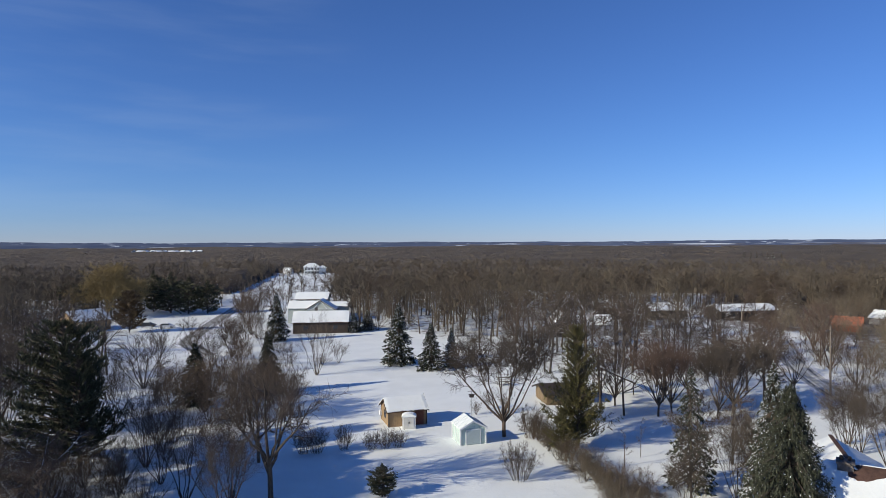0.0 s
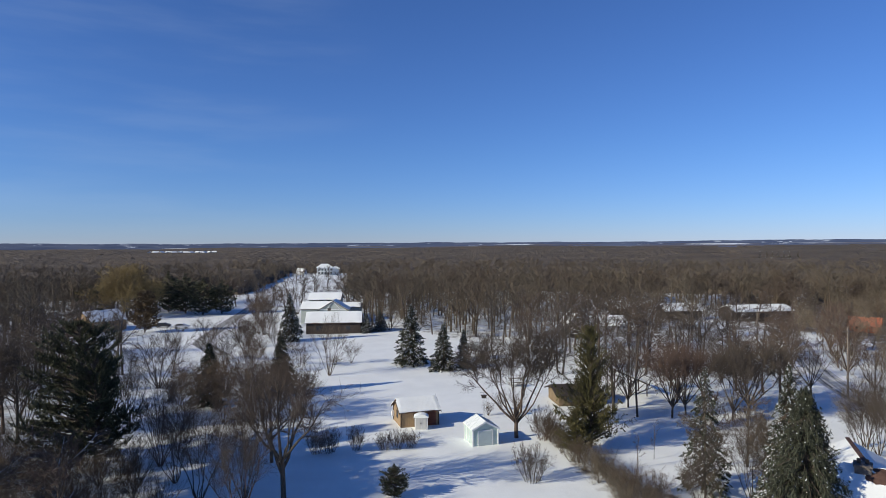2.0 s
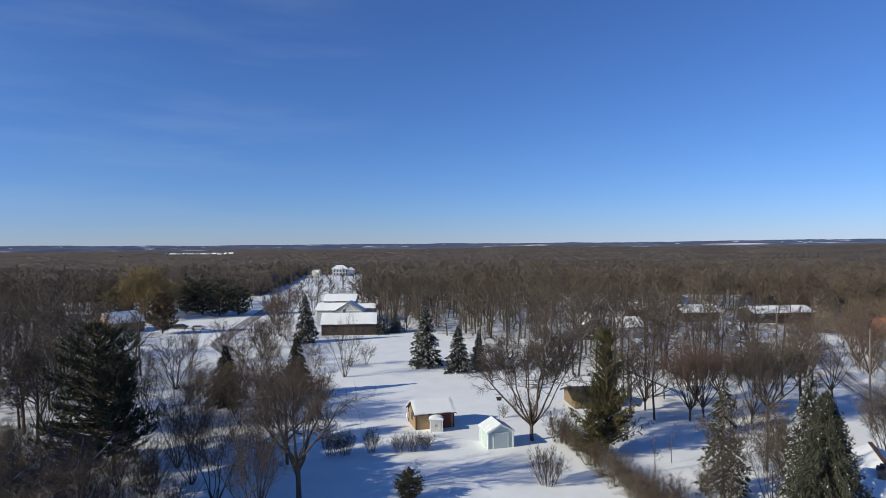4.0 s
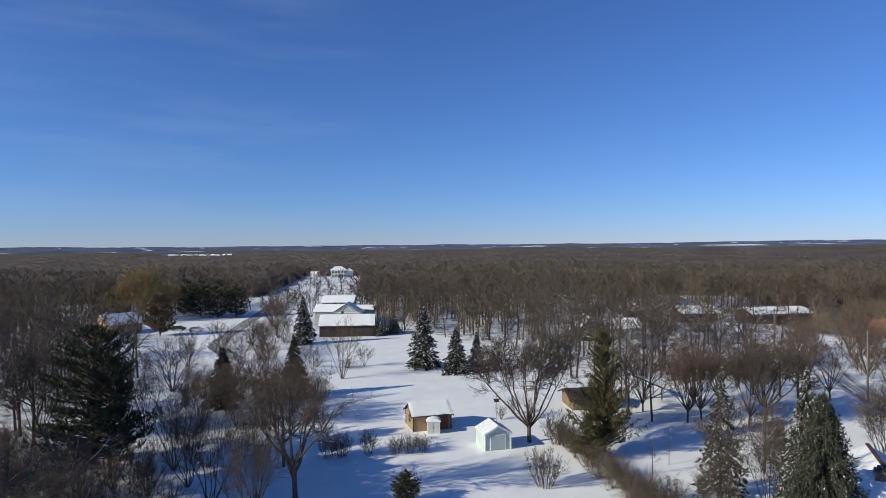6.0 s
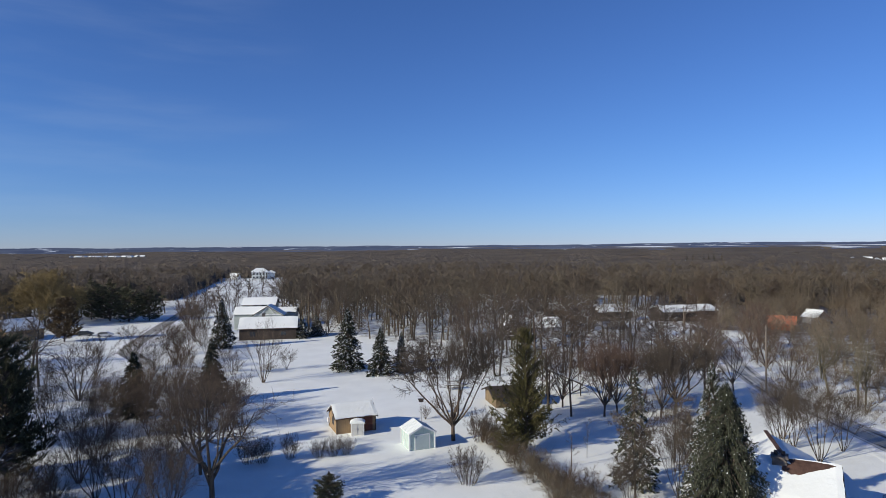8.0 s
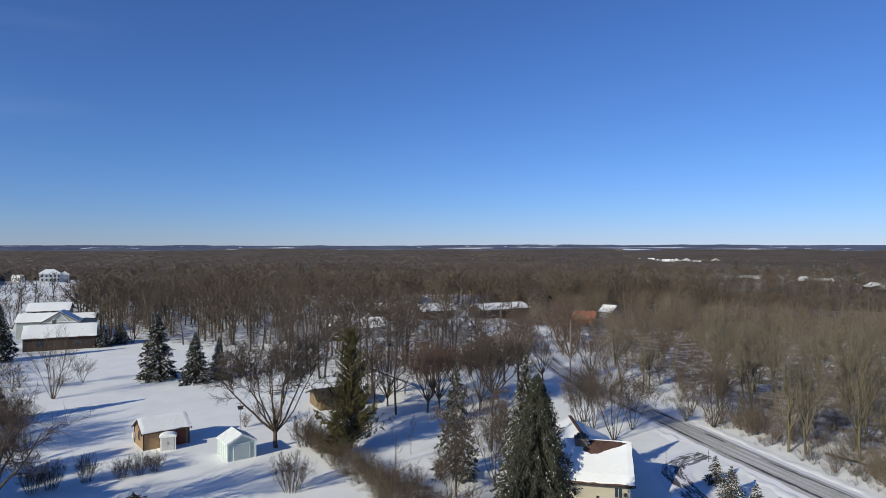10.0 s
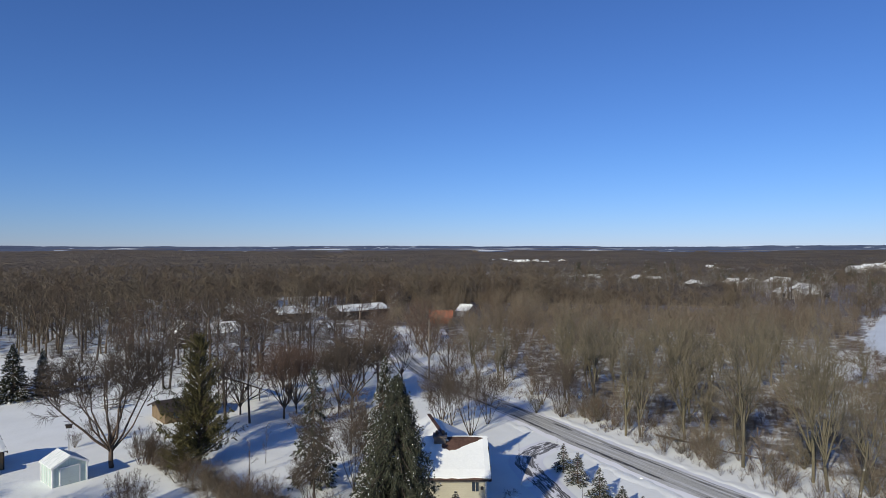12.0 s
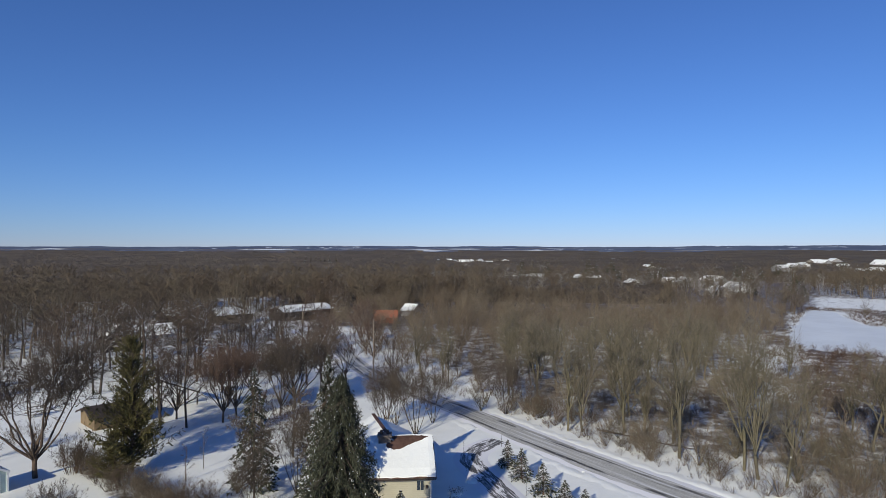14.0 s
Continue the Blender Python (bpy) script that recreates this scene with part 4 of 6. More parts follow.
def green_shed():
    ang = math.degrees(math.atan2(0.92, 3.07))
    c, s = math.cos(radians(ang)), math.sin(radians(ang))
    ob = thing("metal_shed", pose(3.565 - 1.65 * s, 75.6 + 1.65 * c, 0, 0, 0, ang), "pale green metal shed with a roll-up door and patchy roof snow", "shed")
    gable_block(ob, 1.6, 3.3, 2.0, 0.85, GREEN_METAL, 0.16, 0, 9, THIN_SNOW, trim=WHITE_TRIM)
    door = boxes((-0.85, 0.85, -1.70, -1.655, 0.04, 1.75), *[(-0.85, 0.85, -1.712, -1.70, 0.08 + k * 0.345, 0.38 + k * 0.345) for k in range(5)])
    d = part("roll_up_door", door, plain("pale_grey_green", (0.46, 0.53, 0.52), 0.05), ob, "pale grey-green roll-up door")
    part("handle", boxes((-0.12, 0.12, -1.75, -1.712, 0.28, 0.33)), METAL, d)
    part("door_trim", boxes((-0.97, -0.86, -1.72, -1.652, 0, 1.86), (0.86, 0.97, -1.72, -1.652, 0, 1.86), (-0.97, 0.97, -1.72, -1.652, 1.76, 1.86)), WHITE_TRIM, ob)
    for sx in (-1, 1):
        for sy in (-1, 1):
            part("corner_post", boxes((sx * 1.6 - 0.07, sx * 1.6 + 0.07, sy * 1.65 - 0.07, sy * 1.65 + 0.07, 0, 2.0)), WHITE_TRIM, ob)
    for k in range(5):
        y = -1.4 + k * 0.7
        part("wall_rib", boxes((-1.64, -1.602, y - 0.03, y + 0.03, 0, 1.98)), WHITE_TRIM, ob)


def corner_house():
    """Cream house by the road: a front block and a wing that runs back from it."""
    turn = -33.0
    A, P = Vector((math.cos(radians(turn)), math.sin(radians(turn)), 0)), Vector((-math.sin(radians(turn)), math.cos(radians(turn)), 0))
    corner = Vector((35.9, 47.3, 0))  # right-hand front eave
    half, over, wall_h, rise = 4.62, 0.38, 2.79, 2.1
    length = 6.45
    ridge = wall_h + rise
    mid = corner - A * (over + length / 2) + P * (half + over)
    ob = thing("house", Matrix.Translation(mid) @ pose(0, 0, 0, 0, 0, turn - 90), "cream-sided house with snowy roofs and a dark chimney", "house")
    # local: ridge along y = A; -x points back, +x is the front
    gable_block(ob, half, length, wall_h, rise, YELLOW, over, 0.20, 21, SHINGLE)
    window(ob, "+x", 2.15, 1.85, 0.62, 0.85, (half, length / 2), YELLOW)
    wing = ob.matrix_world.inverted() @ pose(36.4, 57.5, 0, 0, 0, -21.2)
    gable_block(ob, 3.95, 8.8, wall_h, 2.07, YELLOW, over, 0.18, 31, SHINGLE, wing)
    cap = boxes((-0.18, 0.18, -4.3, 4.68, 5.14, 5.23))
    cap.transform(wing)
    part("ridge_cap", cap, SHINGLE, ob, "dark bare ridge of the wing")
    stack = part("chimney", boxes((-0.2, 1.1, -1.75, -0.55, 3.6, 5.5), bevel=0.02), BRICK_DARK, ob, "sooty dark brick chimney")
    part("cap", boxes((-0.3, 1.2, -1.85, -0.45, 5.3, 5.47), bevel=0.02), BRICK_DARK, stack)
    for y in (-1.45, -0.85):
        part("flue", rod(bmesh.new(), (0.45, y, 5.45), (0.45, y, 5.85), 0.17, 0.15, 10), DARK, stack)
    # bare shingles beside the chimney: broad at the chimney, narrowing along the ridge
    gen = np.random.default_rng(4)
    bm = bmesh.new()
    ring = []
    for k in range(40):
        a = k / 40 * 2 * math.pi
        v = 1.05 + 2.05 * math.cos(a)
        deep = 1.35 - 0.30 * (v + 1.0)
        u = 1.15 - 0.20 * (v + 1.0) + deep * math.sin(a) * (1 + 0.10 * gen.normal())
        ring.append((max(0.16, u), v + 0.06 * gen.normal()))
    hi = [bm.verts.new((u, v, ridge - rise / half * u + 0.37)) for u, v in ring]
    bm.faces.new(hi)
    lo = [bm.verts.new((u, v, ridge - rise / half * u + 0.2)) for u, v in ring]
    for i in range(len(hi)):
        j = (i + 1) % len(hi)
        bm.faces.new((hi[i], hi[j], lo[j], lo[i]))
    part("bare_shingles", bm, SHINGLE, ob, "brown shingles where the snow has melted")
    part("gutter", boxes((half + over - 0.02, half + over + 0.10, -length / 2 - over, length / 2 + over, 2.50, 2.60)), DARK, ob)
    part("downpipe", rod(bmesh.new(), (half + 0.08, length / 2 - 0.1, 0.1), (half + 0.08, length / 2 - 0.1, 2.5), 0.05, 0.05, 8), WHITE_TRIM, ob)
    part("wall_lamp", boxes((half, half + 0.18, 2.65, 2.85, 1.6, 1.9), bevel=0.03), DARK, ob)
    part("meter", boxes((0.6, 1.1, length / 2, length / 2 + 0.3, 1.2, 2.0), bevel=0.03), DARK, ob)


def brown_house():
    """House half hidden behind the yellow-green pine."""
    ob = thing("house", pose(18.2, 97.2, 0, 0, 0, 8), "brown wooden house with a sunlit tan gable behind a pine", "house")
    m = pose(0, 0, 0, 0, 0, 90)
    gable_block(ob, 2.8, 6.4, 1.7, 0.9, plain("tan_boards", (0.185, 0.135, 0.08), 0.2), 0.5, 0.18, 41, DARK, m, bare=(-1, 1))
    window(ob, "-y", -1.5, 1.0, 1.1, 0.8, (3.2, 2.8), DARK)
    ob2 = thing("carport", pose(27.6, 102.0, 0, 0, 0, 4), "open carport with a steep snowy roof beside the brown house", "carport")
    part("roof", prism([(-2.9, 4.35), (-2.9, 4.55), (2.9, 1.95), (2.9, 1.75)], -2.4, 2.4), DARK, ob2)
    part("snow", prism([(-2.85, 4.56), (-2.85, 4.72), (2.85, 2.12), (2.85, 1.96)], -2.35, 2.35), SNOW, ob2)
    for sx, top in ((-2.6, 4.3), (2.6, 1.95)):
        for sy in (-1.9, 1.9):
            part("post", boxes((sx - 0.07, sx + 0.07, sy - 0.07, sy + 0.07, -0.05, top)), DARK, ob2)


def car(x, y, turn, colour, label):
    ob = thing("car", ground_pose(x, y, turn), label, "car", "parked cars")
    paint = plain("car_paint", colour, 0.05, rough=0.35, relief=0.001)
    prof = [(-2.15, 0.35), (2.15, 0.35), (2.2, 0.75), (1.2, 0.95), (0.55, 1.42), (-1.15, 1.45), (-1.9, 1.0), (-2.2, 0.9)]
    body = prism(prof, -0.85, 0.85)
    bmesh.ops.bevel(body, geom=list(body.edges), offset=0.06, segments=2, affect="EDGES")
    part("body", body, paint, ob)
    part("windows", prism([(1.02, 0.98), (0.52, 1.36), (-1.1, 1.38), (-1.7, 1.0)], -0.862, 0.862), GLASS, ob)
    part("snow", boxes((-1.1, 0.5, -0.7, 0.7, 1.43, 1.52), bevel=0.04), SNOW, ob)
    for sx in (-1.35, 1.35):
        for sy in (-0.8, 0.8):
            w = part("wheel", rod(bmesh.new(), (sx, sy - 0.1, 0.33), (sx, sy + 0.1, 0.33), 0.33, 0.33, 16), TYRE, ob)
            part("rim", rod(bmesh.new(), (sx, sy - 0.115, 0.33), (sx, sy + 0.115, 0.33), 0.19, 0.19, 12), METAL, w)


def field_house():
    """Two-storey house at the field's end: hipped snowy roof, porch columns and a lower side wing."""
    ob = thing("house", ground_pose(-111, 533, 12), "two-storey white house with a hipped snowy roof at the field's end", "house")
    wall = siding("white_boards", (0.62, 0.65, 0.64), 0.25, False, 0.06)
    for name, x0, x1, y0, y1, h, top in (("main_block", -7.0, 6.0, -5.0, 5.0, 6.0, 3.4), ("side_wing", 6.0, 11.5, -3.5, 4.5, 5.2, 2.4)):
        part("wall", boxes((x0, x1, y0, y1, -0.1, h)), wall, ob)
        bm = bmesh.new()
        e, k = 0.5, (y1 - y0) / 2 - 1.2
        low = [bm.verts.new(p) for p in ((x0 - e, y0 - e, h), (x1 + e, y0 - e, h), (x1 + e, y1 + e, h), (x0 - e, y1 + e, h))]
        mid = [bm.verts.new((p.co.x, p.co.y, h + 0.45)) for p in low]
        ridge = [bm.verts.new((x, (y0 + y1) / 2 + dy, h + top)) for x, dy in ((x0 + k, -0.6), (x1 - k, -0.6), (x1 - k, 0.6), (x0 + k, 0.6))]
        for lower, upper in ((low, mid), (mid, ridge)):
            for a in range(4):
                b = (a + 1) % 4
                bm.faces.new((lower[a], lower[b], upper[b], upper[a]))
        bm.faces.new(ridge), bm.faces.new(low[::-1])
        part("roof", bm, SNOW, ob, "hipped roof under thick snow")
    for x in (-5.2, -2.6, 0.0, 2.6, 4.8):
        for z in (1.7, 4.5):
            w = part("window", boxes((x - 0.75, x + 0.75, -5.06, -5.0, z - 0.95, z + 0.95)), WHITE_TRIM, ob)
            part("pane", boxes((x - 0.6, x + 0.6, -5.09, -5.06, z - 0.8, z + 0.8)), GLASS, w)
    for x in (-6.4, -3.9, 1.3, 3.7):
        part("porch_column", boxes((x - 0.2, x + 0.2, -7.0, -6.6, 0, 3.0), bevel=0.04), WHITE_TRIM, ob)
    part("porch_roof", boxes((-7.0, 4.4, -7.3, -5.0, 3.0, 3.45), bevel=0.06), SNOW, ob)
    part("chimney", boxes((-4.0, -3.0, 0.5, 1.5, 8.0, 10.4)), BRICK_DARK, ob)


def back_house():
    """Two-storey house behind the ranch: a main block, a taller rear block, a cross gable and a low wing."""
    ob = thing("house", pose(-43.5, 199.0, 0, 0, 0, 2), "pale green-grey house with snowy roofs behind the ranch", "house")
    east = pose(0, 0, 0, 0, 0, 90)
    siding_mat = siding("sage_siding", (0.42, 0.46, 0.42), 0.2, False, 0.06)
    gable_block(ob, 3.6, 11.5, 4.6, 1.7, siding_mat, 0.4, 0.22, 71, SHINGLE, pose(0.9, 0, 0) @ east)
    gable_block(ob, 4.0, 10.4, 6.2, 1.8, siding_mat, 0.4, 0.24, 72, SHINGLE, pose(-0.2, 15.0, 0) @ east)
    gable_block(ob, 4.4, 6.0, 4.4, 2.7, siding_mat, 0.4, 0.16, 73, SHINGLE, pose(5.4, -2.2, 0))
    gable_block(ob, 3.4, 6.4, 4.4, 1.0, siding_mat, 0.4, 0.22, 74, SHINGLE, pose(9.2, 7.0, 0) @ east)
    for x, z, w in ((-3.6, 5.6, 1.0), (-1.2, 5.6, 1.4), (1.2, 5.6, 1.0), (3.4, 5.6, 1.0)):
        wb = boxes((x - w / 2, x + w / 2, 10.92, 10.99, z - 0.45, z + 0.45))
        part("window", wb, GLASS, ob)
    trim = bmesh.new()
    for a, b in (((1.2, 4.5), (5.4, 7.0)), ((5.4, 7.0), (9.6, 4.5)), ((1.2, 4.5), (9.6, 4.5)), ((3.3, 4.5), (5.4, 7.0)), ((7.5, 4.5), (5.4, 7.0))):
        rod(trim, (a[0], -5.3, a[1]), (b[0], -5.3, b[1]), 0.13, 0.13, 6)
    part("gable_truss", trim, WHITE_TRIM, ob, "white truss boards on the gable")


wooden_shed()
white_hut()
green_shed()
corner_house()
brown_house()
# ranch: a front block with a wide snowy roof over a dark wall, and two blocks behind
house(-34.2, 176.6, 97, 4.4, 14.8, 3.1, 2.3, BROWN, "brown ranch house with a wide snowy roof", 51, (("-x", 4, 1.6, 1.2, 1.1), ("-x", -4, 1.6, 1.2, 1.1)), (0.6, 1.5, 0.8, 6.6))
back_house()
# tall house on the far side of the field
field_house()
house(-133, 540, 80, 3.0, 7.0, 3.0, 2.0, WHITE, "small white barn at the field's end", 57)
# left: a brown gabled house by the lane with two cars
house(-103.5, 181, 150, 4.8, 10.0, 3.0, 2.6, TAN, "tan gabled house under snow among trees beside the lane", 58, (("+y", 1.6, 1.6, 1.2, 1.1), ("+y", -1.6, 1.6, 1.2, 1.1)), (1.5, 2.0, 0.8, 7.0), snow=0.12)
house(-128, 192, 80, 3.5, 8.0, 2.6, 1.8, GREY, "low grey shed under snow among trees", 59)
car(-87.9, 187.0, 8, (0.03, 0.035, 0.045), "dark car with snow on its roof, parked by the lane")
car(-81.1, 184.2, 12, (0.55, 0.56, 0.58), "pale car with snow on its roof, parked by the lane")
# in the wood
house(31.0, 166.5, 8, 3.0, 6.5, 3.2, 2.9, BROWN, "brown gabled cabin with a small white attic window in the wood", 61, (("-y", 0, 4.2, 0.7, 0.8), ("-y", 0.9, 1.5, 0.9, 1.1)))
house(39.5, 169, 97, 4.0, 10.5, 3.0, 1.9, GREY, "grey house with a snowy roof in the wood", 62)
house(96.0, 203, 100, 4.6, 20.0, 3.0, 1.5, BROWN, "long low brown house with a wide snowy roof", 63, (("-x", -5, 1.8, 1.4, 1.2), ("-x", 0, 1.8, 1.4, 1.2), ("-x", 5, 1.8, 1.4, 1.2)))
house(112.5, 175, 55, 3.3, 7.0, 1.9, 1.9, RUST, "rust-red barn with a bare orange roof", 64, (("-y", 0, 1.4, 1.0, 1.2),), roof_mat=plain("orange_roof", (0.34, 0.115, 0.065), 0.25), bare=(1, -1))
house(131.0, 187, 20, 2.6, 5.0, 2.0, 1.9, GREY, "small grey gabled house under snow", 65)
house(72, 205, 95, 4.0, 12.0, 3.0, 1.8, BROWN, "brown house with a snowy roof among trees", 66)
house(58, 214, 95, 4.0, 10.0, 3.0, 1.8, BROWN, "brown house with a snowy roof among trees", 67)

# far hamlet: bearing, distance, half width, length, wall height, turn
HAMLET = ((39.8, 900, 5, 14, 5, 60), (41.3, 910, 5, 13, 6, 130), (42.1, 880, 4, 12, 4, 80), (42.9, 760, 5, 22, 4, 130), (45.6, 470, 4, 15, 3, 140), (46.4, 480, 4, 11, 3, 60), (44.1, 455, 3.5, 8, 3, 60),
          (50.1, 440, 4.5, 15, 4, 145), (51.3, 452, 4, 10, 3, 60), (54.7, 405, 4, 13, 3, 148), (57.7, 430, 4, 9, 3.4, 70), (58.9, 432, 4, 11, 3.5, 150), (61.1, 435, 5, 17, 4, 152), (62.8, 385, 4, 13, 3, 150), (61.5, 352, 3.5, 10, 2.8, 155),
          (66.1, 610, 4.5, 11, 6.5, 70), (67.0, 640, 4.5, 11, 7.5, 160), (67.6, 660, 5, 12, 7.5, 140), (68.5, 760, 5, 13, 9, 70), (69.0, 740, 5, 12, 9, 160), (69.7, 770, 5, 13, 10, 135), (70.3, 690, 5, 12, 6, 70), (71.7, 560, 5, 13, 5, 165), (72.4, 575, 5, 12, 6, 70), (72.9, 690, 7, 16, 9, 165), (74.2, 640, 7, 16, 8, 70), (55.9, 640, 5, 12, 5, 150), (48.0, 820, 5, 14, 5, 140), (53.0, 900, 5, 14, 6, 150), (37.0, 1050, 5, 15, 5, 140),
          (37.5, 880, 5, 16, 6, 130), (38.3, 905, 5, 13, 6, 60), (39.0, 890, 5, 15, 5, 140), (40.5, 885, 5, 14, 6, 135), (43.6, 890, 5, 15, 6, 140))
HAMLET += tuple((-26.2 + 0.31 * k + 0.12 * math.sin(k * 2.1), 1600 + 60 * math.sin(k * 1.7), 4.5, 11, 7.5, 25 + 47 * k % 170) for k in range(17))  # village beyond the western wood
for k, (b, r, half, length, wall_h, turn) in enumerate(HAMLET):
    mat = (GREY, WHITE, BEIGE, GREY)[k % 4]
    house(r * math.sin(radians(b)), r * math.cos(radians(b)), turn, half, length, wall_h + (1.2 if r > 480 else 0.0), half * 0.55, mat, "distant pale house with a thick snowy roof", 100 + k,
          (("+x", -length * 0.25, wall_h * 0.55, 1.3, 1.4), ("+x", length * 0.25, wall_h * 0.55, 1.3, 1.4), ("-x", 0, wall_h * 0.55, 1.3, 1.4), ("-y", 0, wall_h * 0.55, 1.2, 1.3)), snow=0.4, over=0.5, group="distant houses")


# ---------------------------------------------------------------- small things
def lamp_pole():
    ob = thing("feeder_pole", pose(3.9, 87.0, 0), "thin metal pole with a small feeder box behind the sheds", "pole")
    part("pole", rod(bmesh.new(), (0, 0, -0.1), (0, 0, 4.3), 0.05, 0.04, 10), METAL, ob)
    part("feeder_box", boxes((-0.32, 0.32, -0.2, 0.2, 2.95, 3.3), (-0.42, 0.42, -0.28, 0.28, 3.3, 3.36), bevel=0.02), DARK, ob, "dark feeder box")
    part("crossbar", boxes((-0.55, 0.55, -0.03, 0.03, 3.72, 3.78)), METAL, ob)


def picnic_table(x, y, turn):
    ob = thing("picnic_table", pose(x, y, 0, 0, 0, turn), "dark wooden picnic table capped with snow", "table", "picnic tables")
    part("tabletop", boxes(*[(-1.25, 1.25, -0.40 + k * 0.2, -0.22 + k * 0.2, 0.70, 0.75) for k in range(4)]), POLE_WOOD, ob)
    part("snow", boxes((-1.22, 1.22, -0.38, 0.36, 0.752, 0.92), bevel=0.06), SNOW, ob)
    for s in (-1, 1):
        part("bench", boxes((-1.25, 1.25, s * 0.82 - 0.14, s * 0.82 + 0.14, 0.40, 0.45)), POLE_WOOD, ob)
        part("leg", boxes((s * 0.85 - 0.04, s * 0.85 + 0.04, -0.6, -0.5, -0.05, 0.72), (s * 0.85 - 0.04, s * 0.85 + 0.04, 0.5, 0.6, -0.05, 0.72), (s * 0.85 - 0.04, s * 0.85 + 0.04, -0.9, 0.9, 0.34, 0.40)), POLE_WOOD, ob)


def utility_pole(x, y, h, turn=20):
    ob = thing("utility_pole", pose(x, y, 0, 0, 0, turn), "tall weathered wooden utility pole beside the road", "pole", "utility poles")
    part("pole", rod(bmesh.new(), (0, 0, -0.2), (0, 0, h), 0.16, 0.11, 10), POLE_WOOD, ob)
    part("crossarm", boxes((-1.1, 1.1, -0.06, 0.06, h - 0.7, h - 0.58)), POLE_WOOD, ob)
    for sx in (-0.95, -0.4, 0.4, 0.95):
        part("insulator", rod(bmesh.new(), (sx, 0, h - 0.58), (sx, 0, h - 0.42), 0.05, 0.03, 8), DARK, ob)


def stake(x, y, h=1.3):
    ob = thing("marker_stake", pose(x, y, 0), "thin dark marker stake beside the driveway", "stake", "marker stakes")
    part("rod", rod(bmesh.new(), (0, 0, -0.1), (0, 0, h), 0.025, 0.02, 6), DARK, ob)
    part("cap", rod(bmesh.new(), (0, 0, h), (0, 0, h + 0.08), 0.04, 0.04, 8), METAL, ob)


def fallen_log(x, y, turn, length):
    gen = np.random.default_rng(7)
    p = np.zeros((1, 8, 3))
    p[0, :, 0] = np.linspace(-length / 2, length / 2, 8)
    p[0, :, 1] = gen.normal(0, 0.08, 8)
    p[0, :, 2] = 0.35 + gen.normal(0, 0.05, 8)
    g = Geo()
    g.tubes(p, np.linspace(0.15, 0.07, 8)[None], 9)
    o = p[0, [2, 4, 5]]
    g.cones(o, o + np.array([(0.8, 0.9, 0.8), (0.6, -0.9, 0.7), (0.9, 0.7, 1.0)]), np.full(3, 0.07), 5)
    g.cones(p[0, [1, 6]], p[0, [1, 6]] * [1, 1, 0] - [0, 0, 0.1], np.full(2, 0.12), 5)
    ob = new("fallen_log", g.mesh("fallen_log", BARK, True))
    ob.matrix_world = pose(x, y, 0, 0, 0, turn)
    tagged(ob, "fallen log topped with snow in the roadside brush", "log")


def snow_lump(x, y, r, seed):
    gen = np.random.default_rng(seed)
    bm = bmesh.new()
    bmesh.ops.create_icosphere(bm, subdivisions=2, radius=r)
    for v in bm.verts:
        v.co *= 1 + 0.22 * mnoise.noise(v.co * 2.5 / r + Vector((seed, 0, 0)))
        v.co.z = v.co.z * 0.55 + r * 0.1
    ob = part("snow_lump", bm, SNOW)
    ob.matrix_world = pose(x, y, 0, 0, 0, gen.uniform(0, 360))
    tagged(ob, "rough lump of ploughed snow", "snow", "snow lumps")


lamp_pole()
picnic_table(10.2, 107.5, 10)
picnic_table(10.6, 111.0, 6)
utility_pole(61.2, 99.3, 11.0)
utility_pole(66.5, 140.0, 10.5)
for x, y in ((48.2, 46.2), (47.6, 57.4), (44.2, 44.0), (52.6, 56.4)):
    stake(x, y)
fallen_log(67.8, 47.2, -80, 12.5)
for k, (x, y, r) in enumerate(((53.6, 44.8, 0.2), (42.4, 49.9, 0.6), (39.2, 48.4, 0.7))):
    snow_lump(x, y, r, k)


# ---------------------------------------------------------------- planting
OAK = [tree_kind("bare_tree", 10 + k, "oak", BARK, TWIG, "tall leafless grey-brown tree standing in snow", thick=1.9) for k in range(3)]
RED_OAK = [tree_kind("bare_tree", 30 + k, "fan", BARK, TWIG_RED, "domed leafless tree with a haze of reddish twigs", dense=0.85, thick=1.35) for k in range(3)]
SPREAD = [tree_kind("bare_tree", 40 + k, "fan", BARK, TWIG, "spreading leafless tree with snow on its limbs", dense=1.1, thick=1.3) for k in range(2)]
OPEN_TREE = tree_kind("bare_tree", 45, "open", BARK, TWIG, "stout leafless tree with open crooked limbs on the lawn", dense=0.8, thick=1.25)
VASE = [tree_kind("bare_tree", 50 + k, "clump", BARK, TWIG, "many-stemmed leafless tree in the snow", dense=0.85, thick=1.25) for k in range(3)]
BROWN_CLUMP = [tree_kind("bare_tree", 24 + k, "clump", BARK, TWIG_BROWN, "many-stemmed leafless tree with dense brown twigs", dense=0.85, thick=1.7) for k in range(3)]
COTTON = [tree_kind("bare_tree", 60 + k, "tall", BARK_PALE, TWIG_PALE, "tall olive-grey leafless tree beside the road", dense=0.75, thick=0.9) for k in range(3)]
SAPLING = tree_kind("sapling", 70, "sapling", BARK, TWIG, "thin leafless sapling in the snow", "sapling", detail=1)
SHRUB = [tree_kind("shrub", 80 + k, "shrub", BARK, TWIG_BROWN, "dense leafless brown shrub", "shrub", detail=1, thick=1.5, dense=1.25) for k in range(3)]
HEDGE = [tree_kind("shrub", 84 + k, "shrub", BARK, TWIG, "rounded dense leafless yard shrub", "shrub", thick=2.6, dense=1.8) for k in range(2)]
